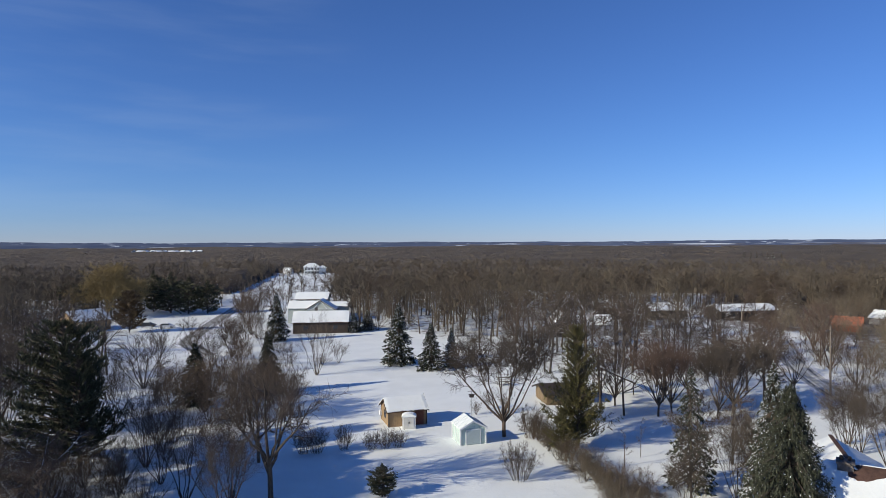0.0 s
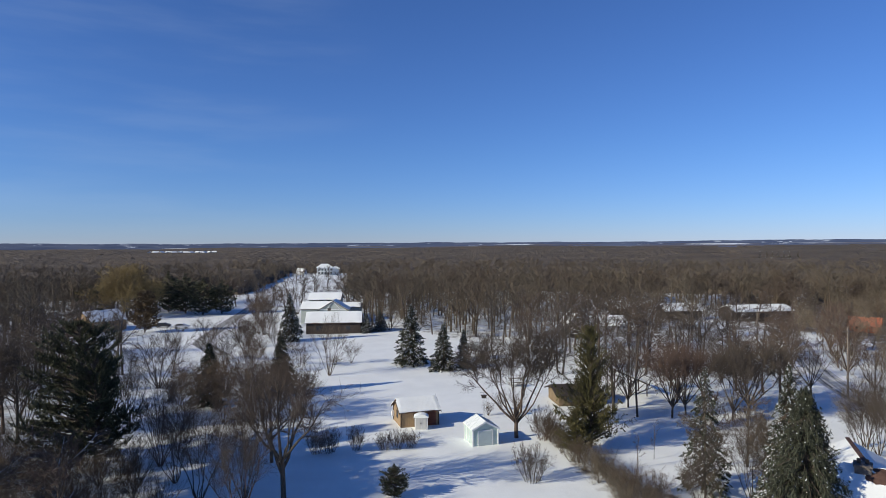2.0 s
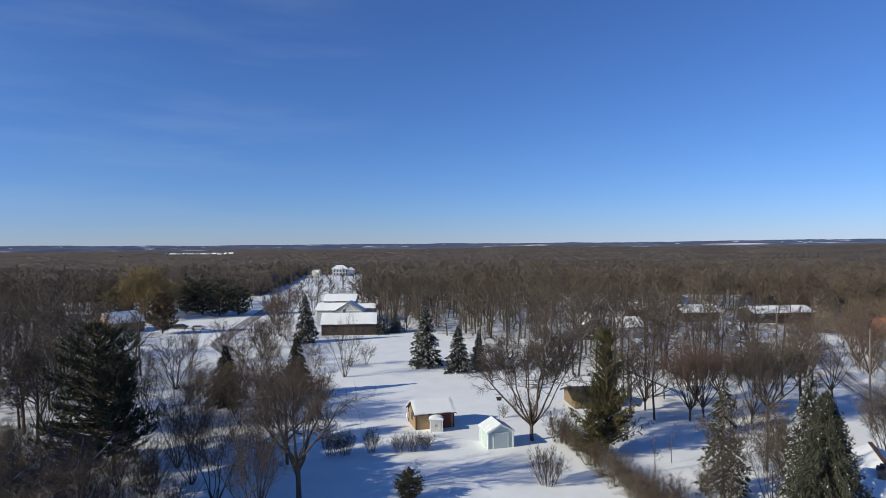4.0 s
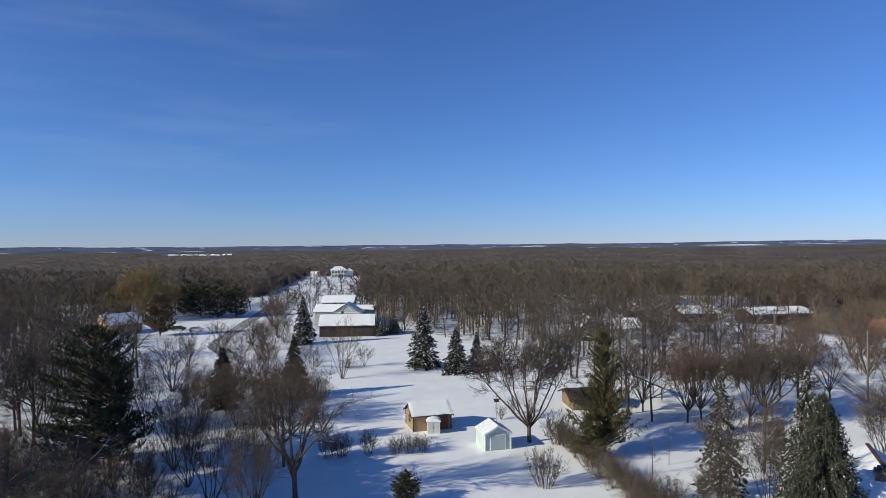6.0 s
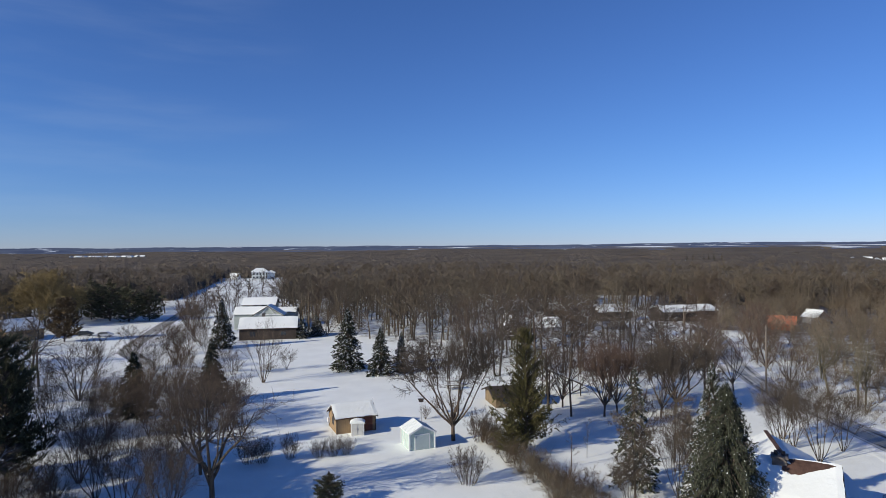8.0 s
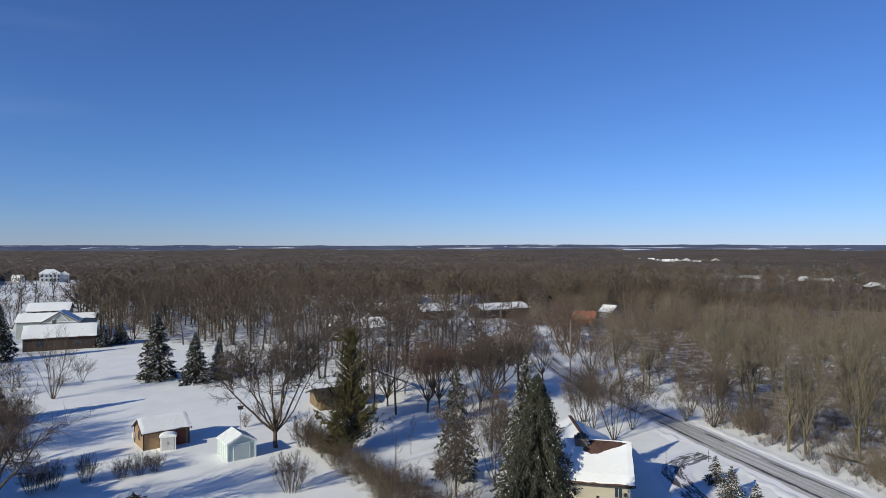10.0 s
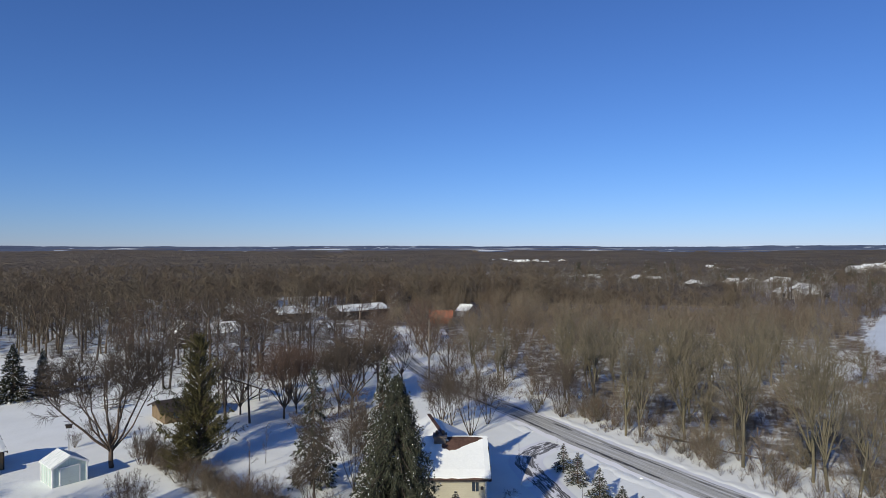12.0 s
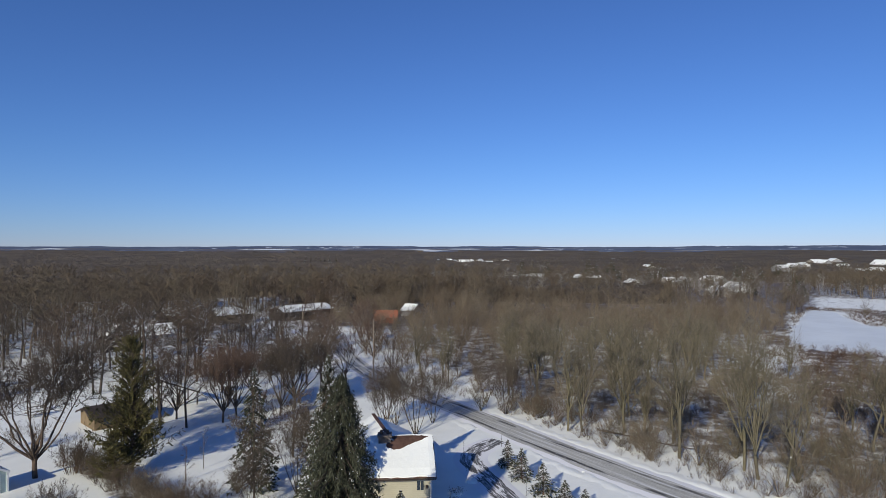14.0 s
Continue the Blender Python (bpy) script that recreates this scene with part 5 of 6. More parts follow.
FAR_VASE = [tree_kind("bare_tree", 56 + k, "clump", BARK, TWIG, "leafless tree on the snowy lawn", detail=1, thick=1.3, dense=1.3) for k in range(2)]
FAR_OAK = [tree_kind("bare_tree", 16 + k, "oak", BARK, TWIG, "tall leafless tree beyond the yard", detail=1, thick=1.6, dense=1.4) for k in range(2)]
SHRUB_PALE = [tree_kind("shrub", 90 + k, "shrub", BARK_PALE, TWIG_PALE, "leafless olive-brown roadside shrub", "shrub", detail=1, thick=1.5, dense=1.25) for k in range(2)]
WILLOW = tree_kind("willow", 97, "willow", BARK_PALE, TWIG_GOLD, "large round willow with golden twigs", "tree", thick=2.6, dense=1.2)
WOOD_TREE = [tree_kind("bare_tree", 110 + k, "oak", BARK, TWIG, "tall leafless tree in the wood", detail=1, thick=1.4, dense=1.2) for k in range(6)]
THICK_TREE = [tree_kind("bare_tree", 130 + k, "tall", BARK_PALE, TWIG_PALE, "slender olive-grey leafless tree in the thicket", detail=1, thick=0.9, dense=1.1) for k in range(4)]

FIR = [conifer_kind("spruce", 200 + k, SPRUCE, "dark green spruce with a little snow", 26, 10, 22, snowy=0.15, size=1.2) for k in range(2)]
FIR_SNOW = [conifer_kind("spruce", 210 + k, SPRUCE, "dark green spruce dusted with snow", 26, 10, 20, snowy=0.95, size=1.2) for k in range(3)]
FIR_NEAR = conifer_kind("spruce", 215, SPRUCE, "tall dark green spruce beside the house", 44, 18, 70, snowy=0.05, size=0.40, slim=0.85, habit="broad")
FIR_HOUSE = conifer_kind("spruce", 211, SPRUCE, "dark green spruce with snow on its outer twigs", 34, 12, 40, snowy=0.8, size=0.62, slim=0.8)
FIR_THIN = conifer_kind("spruce", 220, SPRUCE, "thin grey-green spruce with snowy branch tips", 28, 9, 15, snowy=0.42, fill=False, size=0.8)
BIG_PINE = conifer_kind("pine", 230, PINE, "big dark pine with spreading uneven boughs", 24, 10, 80, habit="pine", size=0.50, fill=False, slim=0.7)
TALL_PINE = conifer_kind("pine", 240, PINE_YELLOW, "tall yellow-green pine in the hedgerow", 34, 10, 64, habit="ragged", size=0.50, slim=0.7)
# added shade caster: the high crown darkens the lawn beyond the nearer brush
SHADE_PINE = conifer_kind("pine", 235, PINE, "tall dark pine with a high crown at the yard's western edge", 14, 12, 12, habit="high", size=1.9, slim=1.6)
ROUND_FIR = [conifer_kind("evergreen", 250 + k, PINE, "dark round evergreen tree", 16, 12, 14, habit="round", size=1.1) for k in range(2)]
COLUMN = conifer_kind("evergreen", 260, ARBOR, "bushy evergreen turned brown by winter", 16, 14, 14, habit="column", size=1.3)
BALL = conifer_kind("evergreen_shrub", 262, PINE, "dense dark oval evergreen shrub on the lawn", 18, 16, 22, habit="round", size=0.9, category="shrub")
DISTANT = [conifer_kind("evergreen", 265 + k, SPRUCE, "distant dark evergreen dusted with snow", 9, 7, 5, snowy=0.5, size=2.0) for k in range(2)]
YOUNG = [conifer_kind("young_spruce", 270 + k, SPRUCE, "young spruce laden with snow", 14, 10, 16, snowy=0.8, size=1.1) for k in range(2)]

turns = np.random.default_rng(99)


def row(kinds, spots, group=""):
    for k, (x, y, h, w) in enumerate(spots):
        kind = kinds[k % len(kinds)]
        if y > 92 and "lite" in kind:
            kind = kind["lite"]
        (plant_conifer if "snow" in kind else plant)(kind, x, y, h, w, float(turns.uniform(0, 6.28)), group)


# conifers
row([BIG_PINE], [(-41.6, 68.6, 15.6, 14.4), (-38.6, 66.5, 12.6, 8.5)])
# two pines added out of view so that their shade falls on the yard
row([SHADE_PINE], [(-48.5, 45.5, 18.6, 11.0), (-49.0, 54.0, 18.0, 10.0)])
row(FIR, [(-37.5, 94.8, 9.5, 7.4), (-28.6, 102.3, 9.8, 6.6)])
row(FIR_SNOW, [(-42.2, 159.1, 12.1, 7.6), (-9.1, 127.5, 12.1, 9.0)])
row(FIR_SNOW, [(-2.4, 121.7, 8.9, 7.0), (1.6, 123.6, 7.8, 4.8), (-25.0, 174.6, 5.2, 6.2), (-21.5, 178, 6.0, 5.5)])
row([TALL_PINE], [(16.0, 74.9, 14.2, 8.4), (13.8, 72.4, 5.2, 5.0)])
row([FIR_HOUSE, FIR_NEAR], [(26.6, 50.6, 14.3, 7.4), (21.6, 39.1, 15.2, 9.2)])
row([FIR_THIN], [(24.4, 62.0, 12.0, 6.0)])
row(ROUND_FIR, [(-98, 226, 14.5, 12), (-90, 222, 13.0, 12), (-84, 224, 12.0, 10), (-106, 230, 15.0, 10), (-133, 222, 12.5, 9), (-127, 226, 10.5, 8)])
row([COLUMN], [(-87.6, 175.3, 11.5, 8.5)])
row([BALL], [(-5.9, 60.0, 3.2, 2.9)])
row(YOUNG, [(48.5, 51.0, 2.9, 3.0), (47.0, 47.4, 3.2, 3.4), (45.7, 43.2, 3.1, 3.4), (45.4, 40.2, 2.4, 3.0), (46.3, 38.6, 1.8, 2.5), (31.0, 45.9, 3.1, 3.2)], "young spruces by the driveway")
plant(WILLOW, -113.0, 213.9, 18.2, 25.5)

# single trees in the yard and on the lawns
row(OAK, [(-54.0, 76.3, 13.1, 8.4), (-58.5, 80.0, 12.5, 8.0)])
row(VASE, [(-32.4, 68.2, 10.6, 9.2), (-24.2, 58.8, 10.4, 9.8), (-19.8, 58.4, 10.4, 7.5), (-28.6, 63.4, 8.5, 7.5), (-50.0, 81.0, 11.5, 9.0), (-44.0, 84.0, 10.5, 9.0), (-55.7, 79.6, 14.0, 9.5), (-62.0, 88.0, 13.5, 9.5), (-73.4, 101.0, 14.0, 10.0)])
row([OPEN_TREE], [(-16.4, 59.4, 14.0, 13.2)])
row(BROWN_CLUMP, [(-36.5, 84, 8.0, 7.5), (-32.0, 85.5, 7.6, 7.0), (-28.0, 86.0, 7.8, 6.8), (-24.3, 85.0, 7.6, 6.5), (-34.5, 91, 8.2, 7.5), (-29.8, 91.5, 8.0, 7.0), (-25.6, 91.0, 8.2, 6.8), (-39.5, 91, 8.0, 8.0), (-32.5, 97, 8.4, 7.2), (-27.5, 97.5, 8.4, 7.0), (-21.8, 89, 6.6, 5.5), (-37.0, 99, 8.0, 7.2)])
row(VASE, [(-18.6, 53.6, 9.6, 8.0)])
row(OAK, [(-20.5, 69.5, 10.5, 8.0), (-31.0, 49.0, 9.5, 8.5), (-38.0, 50.0, 10.0, 9.0)])
row(RED_OAK, [(56.5, 101, 9.0, 8.5), (66.5, 101, 8.5, 8.0), (58.5, 113, 9.5, 9.0), (69.5, 113, 9.0, 8.5), (64.0, 123, 10.0, 9.0), (74.5, 124, 9.5, 9.0), (69.0, 134, 10.0, 9.0), (82.5, 140, 10.0, 9.0), (76.0, 148, 10.5, 9.5), (92.0, 152, 10.5, 9.5), (97.0, 163, 10.0, 9.0)])
row(FAR_VASE, [(-50.7, 106.1, 9.8, 14.8), (-45.8, 136.3, 8.7, 9.0), (-38.5, 118, 7.5, 7.0), (-21.5, 129, 5.0, 5.0), (-58, 128, 8.5, 8.5), (-47, 150, 9.5, 9.0), (-52, 170, 10, 10)])
row(SPREAD, [(7.6, 78.7, 14.3, 15.6)])
row(RED_OAK, [(30.0, 87.7, 10.6, 9.6), (32.4, 89.2, 10.4, 9.4), (25.5, 93.5, 9.5, 9.0)])
row(SPREAD, [(41.2, 89.2, 10.9, 13.3), (37.7, 86.4, 10.0, 8.4)])
row(OAK, [(27.5, 55.5, 9.5, 5.0), (22.5, 57.0, 9.0, 5.0), (31.5, 68.5, 8.6, 5.5), (27.5, 68.0, 8.5, 5.5), (47.0, 92.0, 11.5, 9.0), (51.5, 98.0, 12.0, 9.0), (46.0, 104.0, 12.0, 9.0), (23.0, 92.0, 10.5, 8.5), (19.0, 86.5, 8.5, 6.5)])
row(RED_OAK, [(33.5, 96, 9.0, 10.0), (38.5, 99, 9.0, 10.0), (44.5, 97, 9.5, 10.0), (28.0, 101, 8.5, 9.0), (36.0, 106, 9.5, 10.0), (50.0, 109, 9.5, 10.0)])
row(VASE, [(27.2, 58.2, 8.4, 6.0), (29.8, 61.8, 8.6, 6.2), (31.0, 57.4, 8.4, 5.6), (21.6, 56.2, 6.0, 4.6)])
row(VASE, [(47.4, 66.8, 10.8, 8.0), (48.0, 72.2, 9.2, 7.5), (48.6, 75.3, 8.6, 7.5), (45.6, 71.0, 9.0, 7.0), (52.5, 70.0, 8.0, 6.5)])
row([SAPLING], [(19.6, 68.0, 4.1, 2.2), (22.2, 70.8, 4.6, 1.6)], "saplings on the lawn")
row(VASE, [(-23.5, 116.5, 12.6, 9.0)])
row(FAR_VASE, [(-46.8, 139.9, 8.5, 9.0), (-48.2, 130.9, 6.8, 7.0), (-66.1, 163.3, 5.9, 8.0), (-103.9, 240.5, 7.2, 11.8), (-36.4, 245.0, 14.8, 21.0), (-22.9, 238.1, 14.2, 17.0), (-53.0, 133.0, 6.0, 6.5), (-43.5, 133.0, 6.2, 6.0), (-40.5, 126.0, 5.8, 6.0), (-56.0, 146.0, 7.0, 7.0), (-50.5, 152.0, 7.4, 7.0), (-42.0, 146.0, 6.2, 6.0), (-45.0, 121.5, 5.5, 6.0), (-36.0, 133.0, 5.0, 5.5), (-31.2, 124.7, 5.6, 5.4), (-48.5, 163.5, 8.0, 7.0), (-55.0, 158.5, 7.5, 7.0)])
row(BROWN_CLUMP, [(-57.4, 185.9, 12.6, 10.5), (-18.8, 179.0, 8.1, 11.0), (-12.5, 178.0, 8.5, 9.0)])
row(FAR_VASE, [(-60.2, 194.1, 10.5, 9.5), (-62.0, 196, 10.0, 8.5), (-58.5, 197, 10.0, 8.5), (-66, 206, 10.0, 9.0), (-56, 222, 11.0, 10.0), (-64, 232, 11.0, 10.0), (-48, 232, 11.0, 10.0)])
row(FAR_OAK, [(-78, 244, 12.0, 10.0), (-88, 250, 12.0, 10.0), (-74, 256, 12.5, 10.0), (-84, 262, 12.0, 10.0), (-66, 268, 12.5, 10.0), (-94, 240, 11.5, 9.0), (-70, 238, 11.0, 9.0), (-90, 272, 12.0, 10.0)])
row(FAR_OAK, [(84.5, 191.0, 12.5, 9.0), (90.5, 190.5, 13.0, 9.0), (96.5, 193.5, 13.0, 9.5), (102.0, 193.0, 12.5, 9.0), (106.5, 197.0, 13.0, 9.0), (78.5, 192.0, 12.5, 9.0)])
row(FAR_OAK, [(92.3, 175.6, 13.8, 10.7), (134.0, 216.1, 13.1, 8.7), (-44.1, 256, 13.5, 19), (-35, 250, 13.0, 16), (-80.8, 331.4, 13, 10), (-70, 262, 13, 9), (-62, 280, 12, 9), (-58, 214, 12.5, 10)])
# east side of the road
row(COTTON, [(64.0, 55.9, 15.0, 8.4), (65.2, 54.6, 14.2, 7.6), (65.6, 41.0, 17.2, 9.6), (67.4, 34.5, 17.8, 9.6), (66.0, 32.4, 16.0, 8.6), (85.4, 28.4, 12.5, 8.0), (88.0, 26.0, 12.0, 7.5), (78.5, 58, 14.5, 9.5), (75, 72, 14, 9)])
plant(COTTON[1], 66.0, 29.6, 15.0, 7.0, 1.0, label="leaning olive-grey tree beside the marsh", lean=(24, 38))
row(VASE, [(63.5, 67.1, 9.2, 8.3), (66.0, 74.0, 9.5, 8.0)])

# shrubs
row(HEDGE, [(-16.2, 72.6, 3.1, 3.6), (-14.7, 72.8, 3.2, 3.6), (-11.7, 73.8, 3.1, 3.0), (-5.4, 74.8, 2.3, 2.9), (-6.9, 74.3, 2.4, 2.9), (-8.5, 73.9, 2.3, 2.8), (7.8, 64.2, 4.0, 5.0), (10.9, 78.0, 4.5, 4.8)], "yard shrubs")
row(SHRUB, [(11.6, 77.0, 3.4, 3.6), (12.2, 73.0, 3.4, 3.4), (13.6, 69.5, 3.0, 3.4), (14.6, 66.2, 3.0, 3.6), (15.6, 63.2, 3.2, 4.0), (16.6, 60.4, 3.4, 4.2), (17.6, 57.6, 3.2, 4.2), (18.6, 54.6, 3.0, 4.4), (19.4, 51.4, 3.0, 4.4), (19.6, 60.6, 2.6, 3.8), (22.8, 54.5, 2.6, 4.0), (29.5, 59.0, 2.4, 4.0), (35.5, 72.0, 2.6, 5.0)], "hedgerow shrubs")
row(SHRUB, [(-26.0, 54.5, 4.6, 5.5), (-30.0, 52.5, 5.0, 6.0), (-34.5, 55.0, 5.4, 6.5), (-38.5, 57.5, 5.6, 6.5), (-43.0, 59.0, 5.8, 7.0), (-47.5, 61.0, 6.0, 7.0), (-36.0, 62.5, 4.4, 6.0), (-30.5, 59.0, 4.0, 5.5), (-51.0, 65.5, 6.0, 6.0), (-40.5, 64.0, 4.5, 5.0), (-41, 51, 5.0, 6.0), (-47, 54, 5.5, 6.0), (-42.0, 48.5, 7.6, 6.5), (-37.0, 46.0, 7.6, 6.5), (-46.5, 51.5, 8.0, 7.0), (-33.5, 46.5, 7.2, 6.0), (-40.0, 54.0, 6.8, 6.0), (-44.5, 56.5, 7.2, 6.5)], "brush at the yard's edge")
row(SHRUB, [(-24.5, 127.0, 2.4, 7.0), (-31, 128, 2.6, 5.0), (-13, 140, 1.4, 1.6), (6.5, 92.0, 3.2, 3.0), (4.6, 89.0, 2.6, 2.6), (8.8, 90.5, 3.6, 3.4)], "lawn shrubs")
row(SHRUB_PALE, [(61.8, 70.5, 3.4, 4.0), (68.0, 58.5, 3.6, 5.0), (67.4, 47.0, 3.2, 4.5), (69.5, 43.5, 3.6, 5.0), (64.5, 36.8, 2.6, 3.6), (70.5, 37.0, 3.8, 5.0), (68.0, 29.5, 3.4, 4.8), (73.0, 27.5, 3.6, 5.0), (77.5, 25.0, 3.8, 5.0), (80.5, 29.5, 3.6, 5.0), (72.0, 22.5, 3.6, 5.2), (75.5, 20.5, 3.8, 5.4), (79.5, 20.5, 3.8, 5.4), (83.0, 23.5, 3.6, 5.2), (84.0, 18.5, 3.8, 5.4), (88.5, 21.5, 3.6, 5.2), (90.5, 17.0, 3.6, 5.2), (69.5, 24.5, 3.2, 4.8), (76.5, 30.5, 3.2, 4.8), (92.5, 25.5, 3.2, 4.8), (65.8, 44.5, 2.2, 3.4), (66.5, 50.0, 2.4, 3.4), (66.0, 62.5, 2.6, 3.8), (69.5, 66.0, 3.0, 4.2), (71.5, 53.5, 3.2, 4.6), (73.5, 46.5, 3.4, 4.6), (74.0, 38.5, 3.4, 4.8), (63.8, 47.5, 1.6, 2.6), (66.2, 27.0, 2.0, 3.2)], "roadside shrubs")
row(SHRUB, [(39.0, 48.2, 0.9, 1.8), (37.8, 47.0, 0.8, 1.4)], "low shrubs by the house")


# ---------------------------------------------------------------- the wood
def scatter(r0, r1, b0, b1, per_ha, seed):
    """Random spots in a sector, thinned by how thick the wood stands."""
    gen = np.random.default_rng(seed)
    area = (r1 * r1 - r0 * r0) * radians(b1 - b0) / 2
    n = int(area / 1e4 * per_ha)
    r, b = np.sqrt(gen.uniform(r0 * r0, r1 * r1, n)), np.radians(gen.uniform(b0, b1, n))
    x, y = r * np.sin(b), r * np.cos(b)
    keep = gen.uniform(0, 1, n) < woods(x, y)
    return x[keep], y[keep], gen


def clear_of_houses(x, y):
    ok = np.ones(len(x), bool)
    for ob in scene.objects:
        if ob.parent is None and ob.name.split(".")[0] in ("house", "carport", "car", "bare_tree", "pine", "spruce", "utility_pole"):
            p = ob.matrix_world.translation
            ok &= np.hypot(x - p.x, y - p.y) > (7.5 if ob.name.startswith("house") else 2.2)
    return ok


bpy.context.view_layer.update()
mx, my, mg = scatter(88, 300, -45, 78, 310, 501)
ok = clear_of_houses(mx, my) & ~((mx > 62) & (np.hypot(mx, my) < 250))
mx, my = mx[ok], my[ok]
order = np.argsort(np.hypot(mx, my))
mx, my = mx[order], my[order]
NEAREST = 105
for x, y in zip(mx[:NEAREST], my[:NEAREST]):
    h = float(mg.uniform(11.0, 15.2))
    plant(WOOD_TREE[int(mg.integers(len(WOOD_TREE)))], float(x), float(y), h, h * float(mg.uniform(0.62, 0.95)), float(mg.uniform(0, 6.28)), "trees of the wood")


def mass(name, spots, variants, heights, spread, gen, mat, label, category, grown=False):
    """Many like trees joined into one object."""
    vs, qs, ts, n = [], [], [], 0
    for x, y in zip(*spots):
        wv, wf, cv, cf, reach = variants[int(gen.integers(len(variants)))]
        h = gen.uniform(*heights) * (1.0 if grown else float(stature(x, y)))
        s = h * gen.uniform(*spread) / 2 / reach
        a = gen.uniform(0, 6.283)
        rot = np.array(((math.cos(a) * s, -math.sin(a) * s, 0), (math.sin(a) * s, math.cos(a) * s, 0), (0, 0, h)))
        for v, faces in ((wv, wf), (cv, cf)):
            vs.append(v @ rot.T + (x, y, float(land(x, y)) - 0.05))
            for f in faces:
                (qs if f.shape[1] == 4 else ts).append(f + n)
            n += len(v)
    me = shape(name, np.concatenate(vs), [np.concatenate(f) for f in (qs, ts) if f], mat)
    return tagged(new(name, me), label, category, kind="stuff")


MID = [tree_parts(300 + k, "oak", 1, 2.1, 0.72) for k in range(5)]
FAR = [tree_parts(320 + k, "oak", 0, 1.25, 2.2) for k in range(6)]
LITE = [tree_parts(330 + k, "oak", 0, 1.2, 1.7) for k in range(5)]
BUSH = [tree_parts(340 + k, "shrub", 0, 1.5, 1.7) for k in range(4)]
SCRUB = [tree_parts(360 + k, "broom", 1, 1.35, 0.62) for k in range(5)]
cut = int((np.hypot(mx, my) < 235).sum())
mass("wood_behind", (mx[cut:], my[cut:]), FAR, (11.0, 15.5), (0.7, 1.0), mg, WOOD_MASS, "leafless wood of grey-brown trees farther back", "wood")
mass("wood", (mx[NEAREST:cut], my[NEAREST:cut]), MID, (11.0, 15.5), (0.65, 0.95), mg, WOOD_MASS, "leafless wood of grey-brown trees on snow", "wood")
fx, fy, fg = scatter(300, 560, -42, 78, 52, 502)
ex, ey, _ = scatter(300, 540, 57, 78, 60, 506)
fx, fy = np.concatenate((fx, ex)), np.concatenate((fy, ey))
ok = clear_of_houses(fx, fy)
mass("far_wood", (fx[ok], fy[ok]), FAR, (10.0, 15.0), (0.6, 0.95), fg, WOOD_MASS, "distant leafless brown wood", "wood")

# thicket between the road and the marsh
tx, ty, tg = scatter(80, 270, 26, 78, 205, 503)
ok = (tx > 66) & clear_of_houses(tx, ty)
tx, ty = tx[ok], ty[ok]
order = np.argsort(np.hypot(tx, ty))
for i in order[:45]:
    h = float(tg.uniform(8.5, 13.0))
    plant(THICK_TREE[int(tg.integers(len(THICK_TREE)))], float(tx[i]), float(ty[i]), h, h * float(tg.uniform(0.5, 0.75)), float(tg.uniform(0, 6.28)), "trees of the thicket")
rest = order[45:]
mass("thicket_trees", (tx[rest], ty[rest]), SCRUB, (6.0, 11.5), (0.75, 1.1), tg, THICKET, "olive-brown leafless thicket beyond the road", "thicket")
bx, by, bg = scatter(74, 330, 26, 78, 520, 504)
near = np.hypot(bx, by) < 235
thin = bg.uniform(0, 1, len(bx)) < np.where(near, 1.0, 0.42)
bx, by = bx[thin], by[thin]
ok = (bx > 65) & clear_of_houses(bx, by)
mass("thicket_brush", (bx[ok], by[ok]), BUSH, (2.0, 6.0), (0.8, 1.4), bg, THICKET, "dense leafless brush on snow beyond the road", "brush")
HEDGEROW = [(10.6, 80), (12.2, 72), (13.2, 66), (14.4, 60), (15.6, 52), (16.5, 44), (20.5, 44), (20, 54), (18.4, 61), (16.4, 67), (14.5, 76), (12.5, 81)]
BRUSH = [tree_parts(380 + k, "shrub", 0, 0.8, 2.2) for k in range(4)]
kx, ky = np.concatenate((bg.uniform(62, 104, 520), bg.uniform(60, 72, 170))), np.concatenate((bg.uniform(14, 80, 520), bg.uniform(18, 92, 170)))
ok = (to_road(kx, ky) > 4.6 + 1.8 * bg.uniform(0, 1, len(kx))) & (bg.uniform(0, 1, len(kx)) < 0.5 + smooth(to_road(kx, ky), 5, 9)) & clear_of_houses(kx, ky)
mass("roadside_brush", (kx[ok], ky[ok]), BRUSH, (1.2, 4.0), (0.9, 1.7), bg, THICKET, "thin leafless brush in the snow along the road", "brush")
wx, wy = bg.uniform(59, 76, 1500), bg.uniform(20, 100, 1500)
far_side = to_road(wx, wy)
ok = (wx > np.interp(wy, ROAD_LINE[:, 1], ROAD_LINE[:, 0])) & (far_side > 4.4) & (far_side < 9.5) & (bg.uniform(0, 1, len(wx)) < 0.6)
mass("roadside_weeds", (wx[ok], wy[ok]), BUSH, (0.35, 1.5), (0.8, 1.6), bg, THICKET, "dry weeds and twigs standing in the snow along the road", "weeds", True)
kx, ky = bg.uniform(9, 24, 760), bg.uniform(43, 81, 760)
ok = inside(kx, ky, HEDGEROW) & clear_of_houses(kx, ky) & (np.hypot(kx - 33.9, ky - 53.6) > 8.5)
mass("hedgerow_brush", (kx[ok], ky[ok]), BRUSH, (1.1, 3.2), (1.0, 1.7), bg, WOOD_MASS, "thin grey-brown leafless brush in the hedgerow", "brush")
YARD_EDGE = [(-62, 78), (-46, 73.5), (-37.5, 72), (-33, 66), (-30, 59), (-29, 44), (-60, 44)]
kx, ky = bg.uniform(-62, -29, 430), bg.uniform(44, 78, 430)
ok = inside(kx, ky, YARD_EDGE)
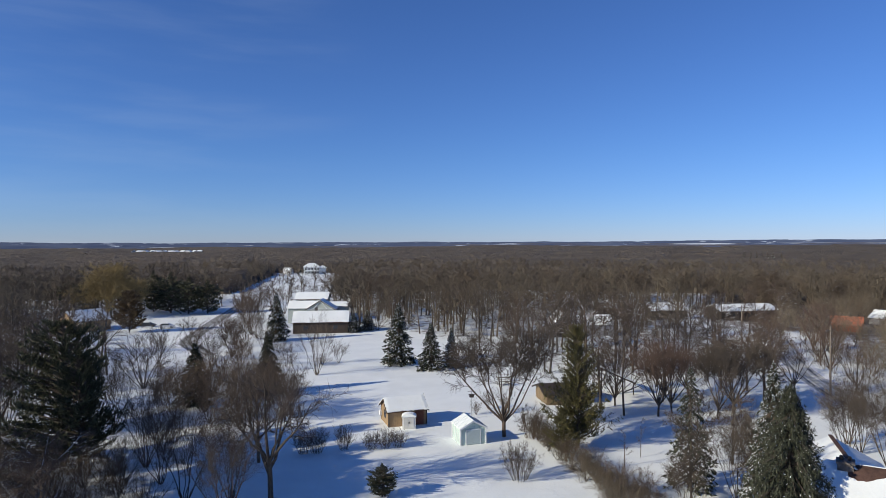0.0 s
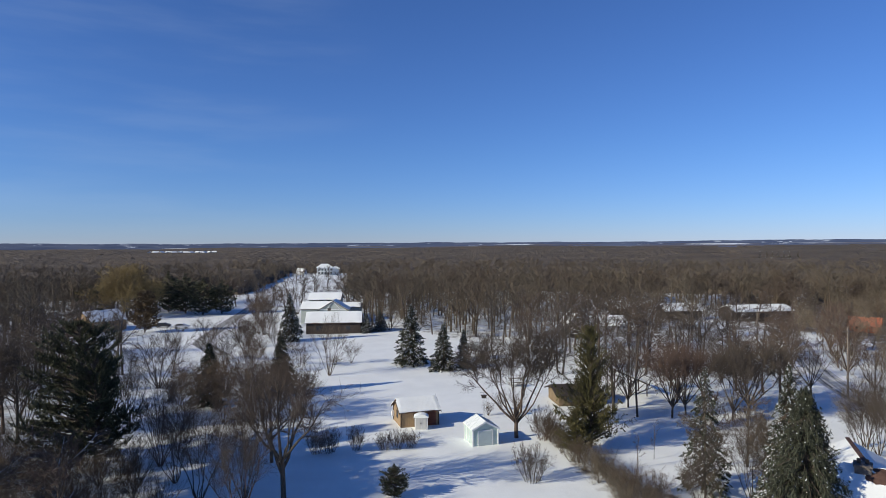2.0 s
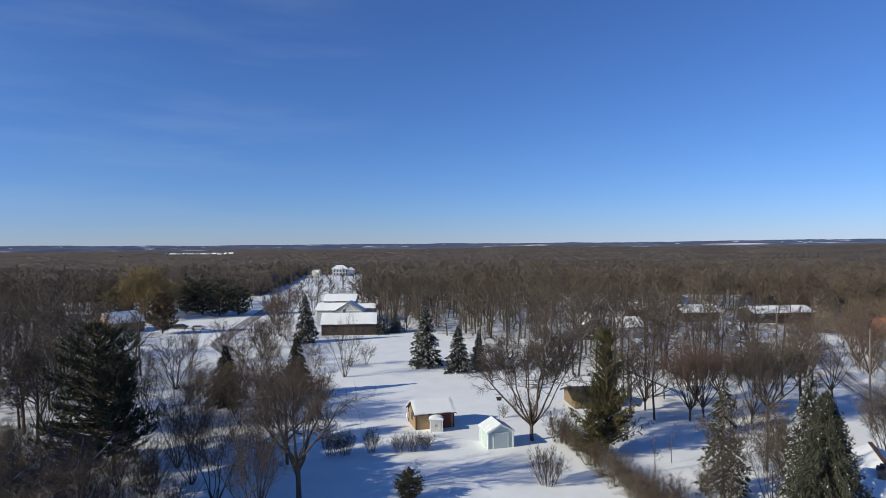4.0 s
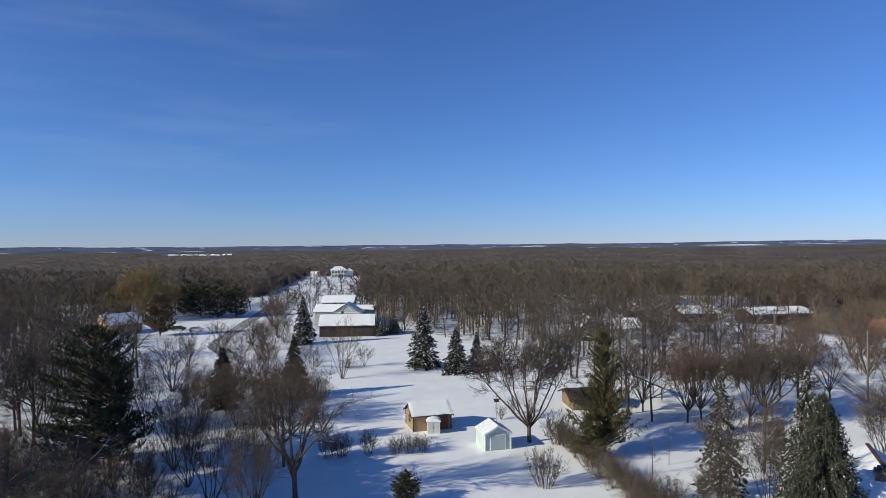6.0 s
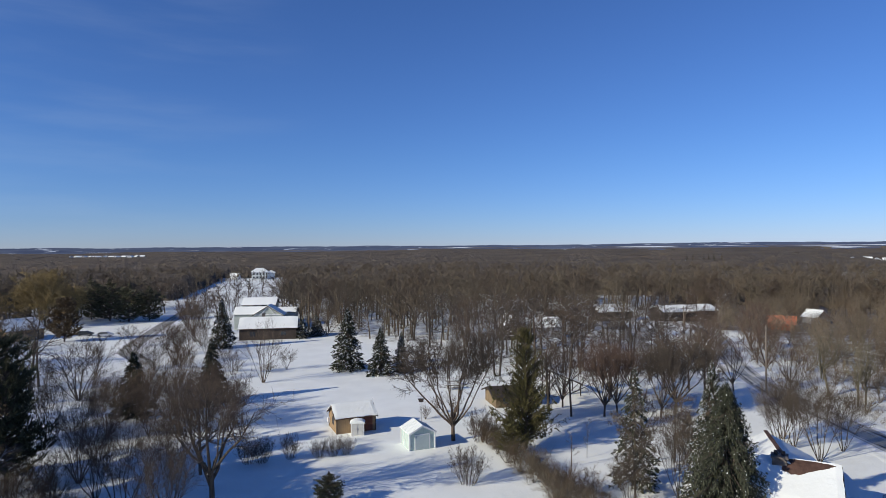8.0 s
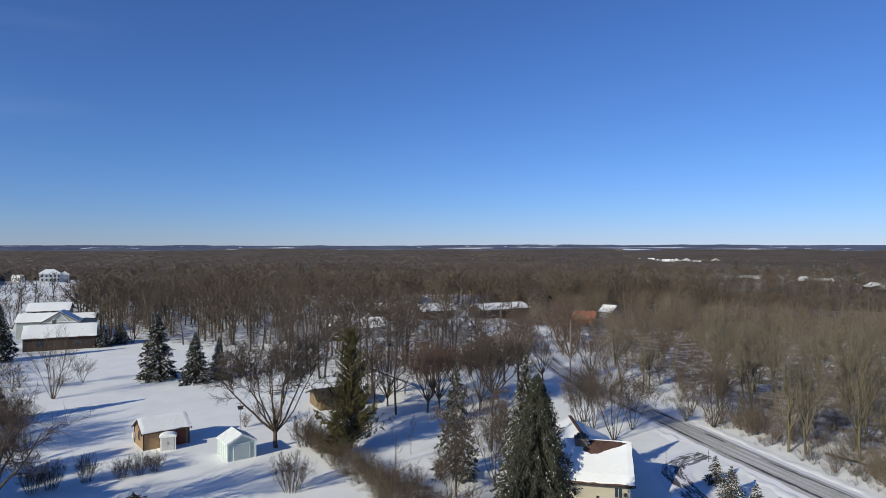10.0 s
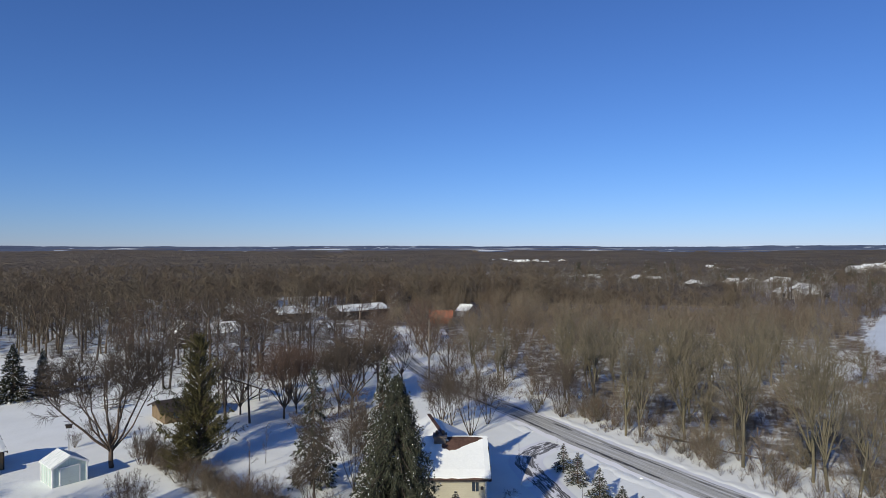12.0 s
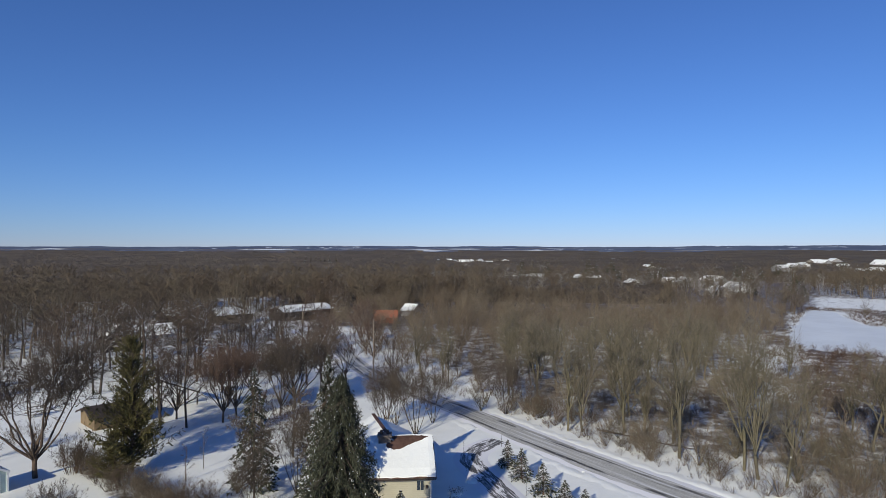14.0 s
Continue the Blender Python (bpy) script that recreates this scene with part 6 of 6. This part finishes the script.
mass("yard_edge_brush", (kx[ok], ky[ok]), BRUSH, (1.6, 4.6), (0.9, 1.5), bg, WOOD_MASS, "dense brown leafless brush at the yard's edge", "brush")
ux, uy, ug = scatter(120, 290, -42, 40, 130, 505)
ok = (ux < 62) & clear_of_houses(ux, uy)
mass("undergrowth", (ux[ok], uy[ok]), BUSH, (1.8, 5.0), (0.9, 1.5), ug, WOOD_MASS, "leafless undergrowth between the trees", "brush")


# evergreens about the hamlet
hg = np.random.default_rng(61)
for _ in range(60):
    b, r = radians(hg.uniform(38, 75)), float(hg.uniform(360, 950))
    plant_conifer(DISTANT[int(hg.integers(2))], r * math.sin(b), r * math.cos(b), float(hg.uniform(8, 13)), float(hg.uniform(5, 8)), 0.0, "hamlet evergreens")
for middle, count, r0 in ((45.3, 6, 500), (47.0, 4, 520), (50.9, 6, 500), (53.0, 4, 560), (56.9, 4, 450), (63.2, 4, 400), (66.0, 4, 560), (70.5, 4, 560)):
    for _ in range(count):
        b, r = radians(middle + hg.normal(0, 0.55)), float(r0 + hg.uniform(-20, 30))
        plant_conifer(DISTANT[int(hg.integers(2))], r * math.sin(b), r * math.cos(b), float(hg.uniform(12, 16.5)), float(hg.uniform(6, 9)), 0.0, "hamlet evergreens")
for b, r in ((25.6, 760), (26.1, 770), (26.5, 755), (26.9, 765), (27.3, 750), (27.7, 760), (28.3, 770)):
    plant_conifer(DISTANT[0], r * math.sin(radians(b)), r * math.cos(radians(b)), 16.5, 9.0, b, "far pines", "distant dark evergreen above the wood")

zx, zy, zg = [], [], np.random.default_rng(63)
for b, r, _, _, tall, _ in HAMLET[:30]:
    for _ in range(46 if tall > 5.5 else 22):
        bb, r2 = radians(b + zg.normal(0, 0.9)), r - 17 + zg.normal(0, 12)
        zx.append(r2 * math.sin(bb)), zy.append(r2 * math.cos(bb))
for _ in range(1150):
    bb, r2 = radians(zg.uniform(36, 76)), zg.uniform(320, 1000)
    zx.append(r2 * math.sin(bb)), zy.append(r2 * math.cos(bb))
zx, zy = np.array(zx), np.array(zy)
outside = ~inside(zx, zy, OPEN_EAST) & ~inside(zx, zy, MARSH)
zx, zy = zx[outside], zy[outside]
ok = clear_of_houses(zx, zy)
FROSTED = bark_material("frosted_twigs", ((0.0, (0.22, 0.205, 0.19)), (0.5, (0.40, 0.39, 0.38)), (1.0, (0.16, 0.14, 0.12))), True)
zx, zy = zx[ok], zy[ok]
white = zg.uniform(0, 1, len(zx)) < 0.42
mass("hamlet_trees", (zx[~white], zy[~white]), LITE, (7.0, 13.5), (0.7, 1.0), zg, WOOD_MASS, "leafless trees about the distant houses", "trees", True)
mass("frosted_trees", (zx[white], zy[white]), LITE, (5.5, 11.0), (0.8, 1.1), zg, FROSTED, "snow-frosted trees about the distant houses", "trees", True)
qx, qy = zg.uniform(98, 175, 1250), zg.uniform(15, 85, 1250)
ok = inside(qx, qy, MARSH) & ~inside(qx, qy, POND) & (waves(qx, qy, 30, 8) > -0.12)
MARSH_BRUSH = bark_material("marsh_brush", ((0.0, (0.13, 0.085, 0.06)), (1.0, (0.16, 0.115, 0.08))), True)
mass("marsh_brush", (qx[ok], qy[ok]), BUSH, (0.8, 2.2), (1.3, 2.2), zg, MARSH_BRUSH, "low reddish-brown brush in the snowy marsh", "brush")


def grass_tufts():
    """Dry reeds and grass in the marsh."""
    gen = np.random.default_rng(77)
    x, y = gen.uniform(95, 300, 22000), gen.uniform(-10, 130, 22000)
    keep = inside(x, y, MARSH) & ~inside(x, y, POND) & (waves(x, y, 26, 8) + gen.normal(0, 0.35, len(x)) > -0.05)
    keep |= inside(x, y, MARSH) & ~inside(x, y, POND) & (x > 214) & (waves(x, y, 40, 9) > -0.3)
    x, y = x[keep], y[keep]
    n = len(x)
    g = Geo()
    for _ in range(4):
        o = np.stack((x + gen.normal(0, 0.35, n), y + gen.normal(0, 0.35, n), np.zeros(n) - 0.02), -1)
        tip = o + np.stack((gen.normal(0, 0.35, n), gen.normal(0, 0.35, n), gen.uniform(0.3, 0.85, n)), -1)
        g.cones(o, tip, np.full(n, 0.055))
    m = bark_material("dry_reeds", ((0.0, (0.12, 0.085, 0.058)), (0.5, (0.17, 0.125, 0.080)), (1.0, (0.095, 0.062, 0.044))), True)
    tagged(new("reeds", g.mesh("reeds", m)), "dry brown reeds and grass in the snowy marsh", "reeds", kind="stuff")


grass_tufts()


def far_canopy():
    """The closed roof of the far wood, crowns rolling to the hills; clearings show the snow."""
    radii = np.geomspace(280, 2300, 200)
    az = np.radians(np.linspace(-50, 80, 430))
    rr, aa = np.meshgrid(radii, az, indexing="ij")
    gen = np.random.default_rng(55)
    rr = rr * (1 + gen.normal(0, 0.0025, rr.shape))
    aa = aa + gen.normal(0, 0.0011, aa.shape)
    x, y = rr * np.sin(aa), rr * np.cos(aa)
    h = (6.5 + 3.5 * smooth(rr, 400, 900)) * stature(x, y) + waves(x, y, 60, 31) * 1.2 + gen.normal(0, 0.4, x.shape)
    b = np.degrees(aa)
    scrub = (b > 24) & (b < 67)
    w = np.where(rr > np.where(b > 58, 520, np.where(scrub, 285, 330)), woods(x, y) / np.where(scrub, 0.6, 1), 0)
    h = np.where(scrub & (rr < 420), 2.0 + gen.normal(0, 0.35, x.shape) + 1.6 * smooth(rr, 300, 420), h)
    # far snowy fields: bearing from, to, distance from, to
    for b0, b1, r0, r1 in ((14.5, 19.5, 2300, 3600), (22.2, 23.9, 1050, 1500), (22.6, 24.6, 1800, 2500), (-26.8, -20.5, 1380, 1720), (28.5, 31, 2600, 3500), (35.5, 38.5, 1700, 2500), (40, 43.2, 800, 900), (52, 56, 1900, 2600), (57, 60, 1700, 2500), (63, 66, 2800, 3600), (8, 10, 2600, 3400), (32, 34, 2400, 3000)):
        w = np.where((waves(x, y, 110, 77) > -0.15) & (b > b0 + 0.5 * np.sin(rr / 90)) & (b < b1 + 0.5 * np.sin(rr / 70)) & (rr > r0) & (rr < r1), 0, w)
    solid = w > 0.5
    core = solid.copy()
    core[1:] &= solid[:-1]
    core[:-1] &= solid[1:]
    core[:, 1:] &= solid[:, :-1]
    core[:, :-1] &= solid[:, 1:]
    ease = core.astype(float)
    for _ in range(14):
        ease[1:-1, 1:-1] = (ease[1:-1, 1:-1] * 2 + ease[:-2, 1:-1] + ease[2:, 1:-1] + ease[1:-1, :-2] + ease[1:-1, 2:]) / 6
    rim = solid & (ease < 0.93) & (rr < 760) & (gen.uniform(0, 1, x.shape) < np.where(b > 56, 0.34, 0.11))
    mass("wood_edge", (x[rim], y[rim]), FAR, (7.0, 11.5), (0.7, 1.0), gen, WOOD_MASS, "leafless trees along the edge of the far wood", "wood")
    z = land(x, y) + np.where(core, h * ease ** 1.6, -0.3)
    n, m = x.shape
    idx = np.arange(n * m).reshape(n, m)
    quads = np.stack((idx[:-1, :-1], idx[:-1, 1:], idx[1:, 1:], idx[1:, :-1]), -1)
    ok = (w[:-1, :-1] > 0.5) & (w[1:, 1:] > 0.5) & (w[:-1, 1:] > 0.5) & (w[1:, :-1] > 0.5)
    used = np.unique(quads[ok])
    remap = np.full(n * m, -1)
    remap[used] = np.arange(len(used))
    m_, nt, bs = material("far_canopy", 1.0)
    tone = mix(nt, span(nt, grain(nt, 0.012, 4), 0.35, 0.65), (0.084, 0.068, 0.052), (0.116, 0.095, 0.071))
    tone = mix(nt, span(nt, grain(nt, 0.5, 6, 0.75, (1, 1, 0.3)), 0.4, 0.7, 0, 0.35), tone, (0.06, 0.05, 0.043))
    tone = mix(nt, span(nt, grain(nt, 0.004, 2), 0.52, 0.68, 0, 0.6), tone, (0.108, 0.082, 0.060))
    nt.links.new(tone, bs.inputs["Base Color"])
    bump(nt, bs, grain(nt, 0.8, 5, 0.7), 1.0, 1.2)
    verts = np.stack((x, y, z), -1).reshape(-1, 3)[used]
    tagged(new("far_canopy", shape("far_canopy", verts, [remap[quads[ok]][:, ::-1]], m_)), "closed brown canopy of the distant wood", "wood", kind="stuff")


far_canopy()
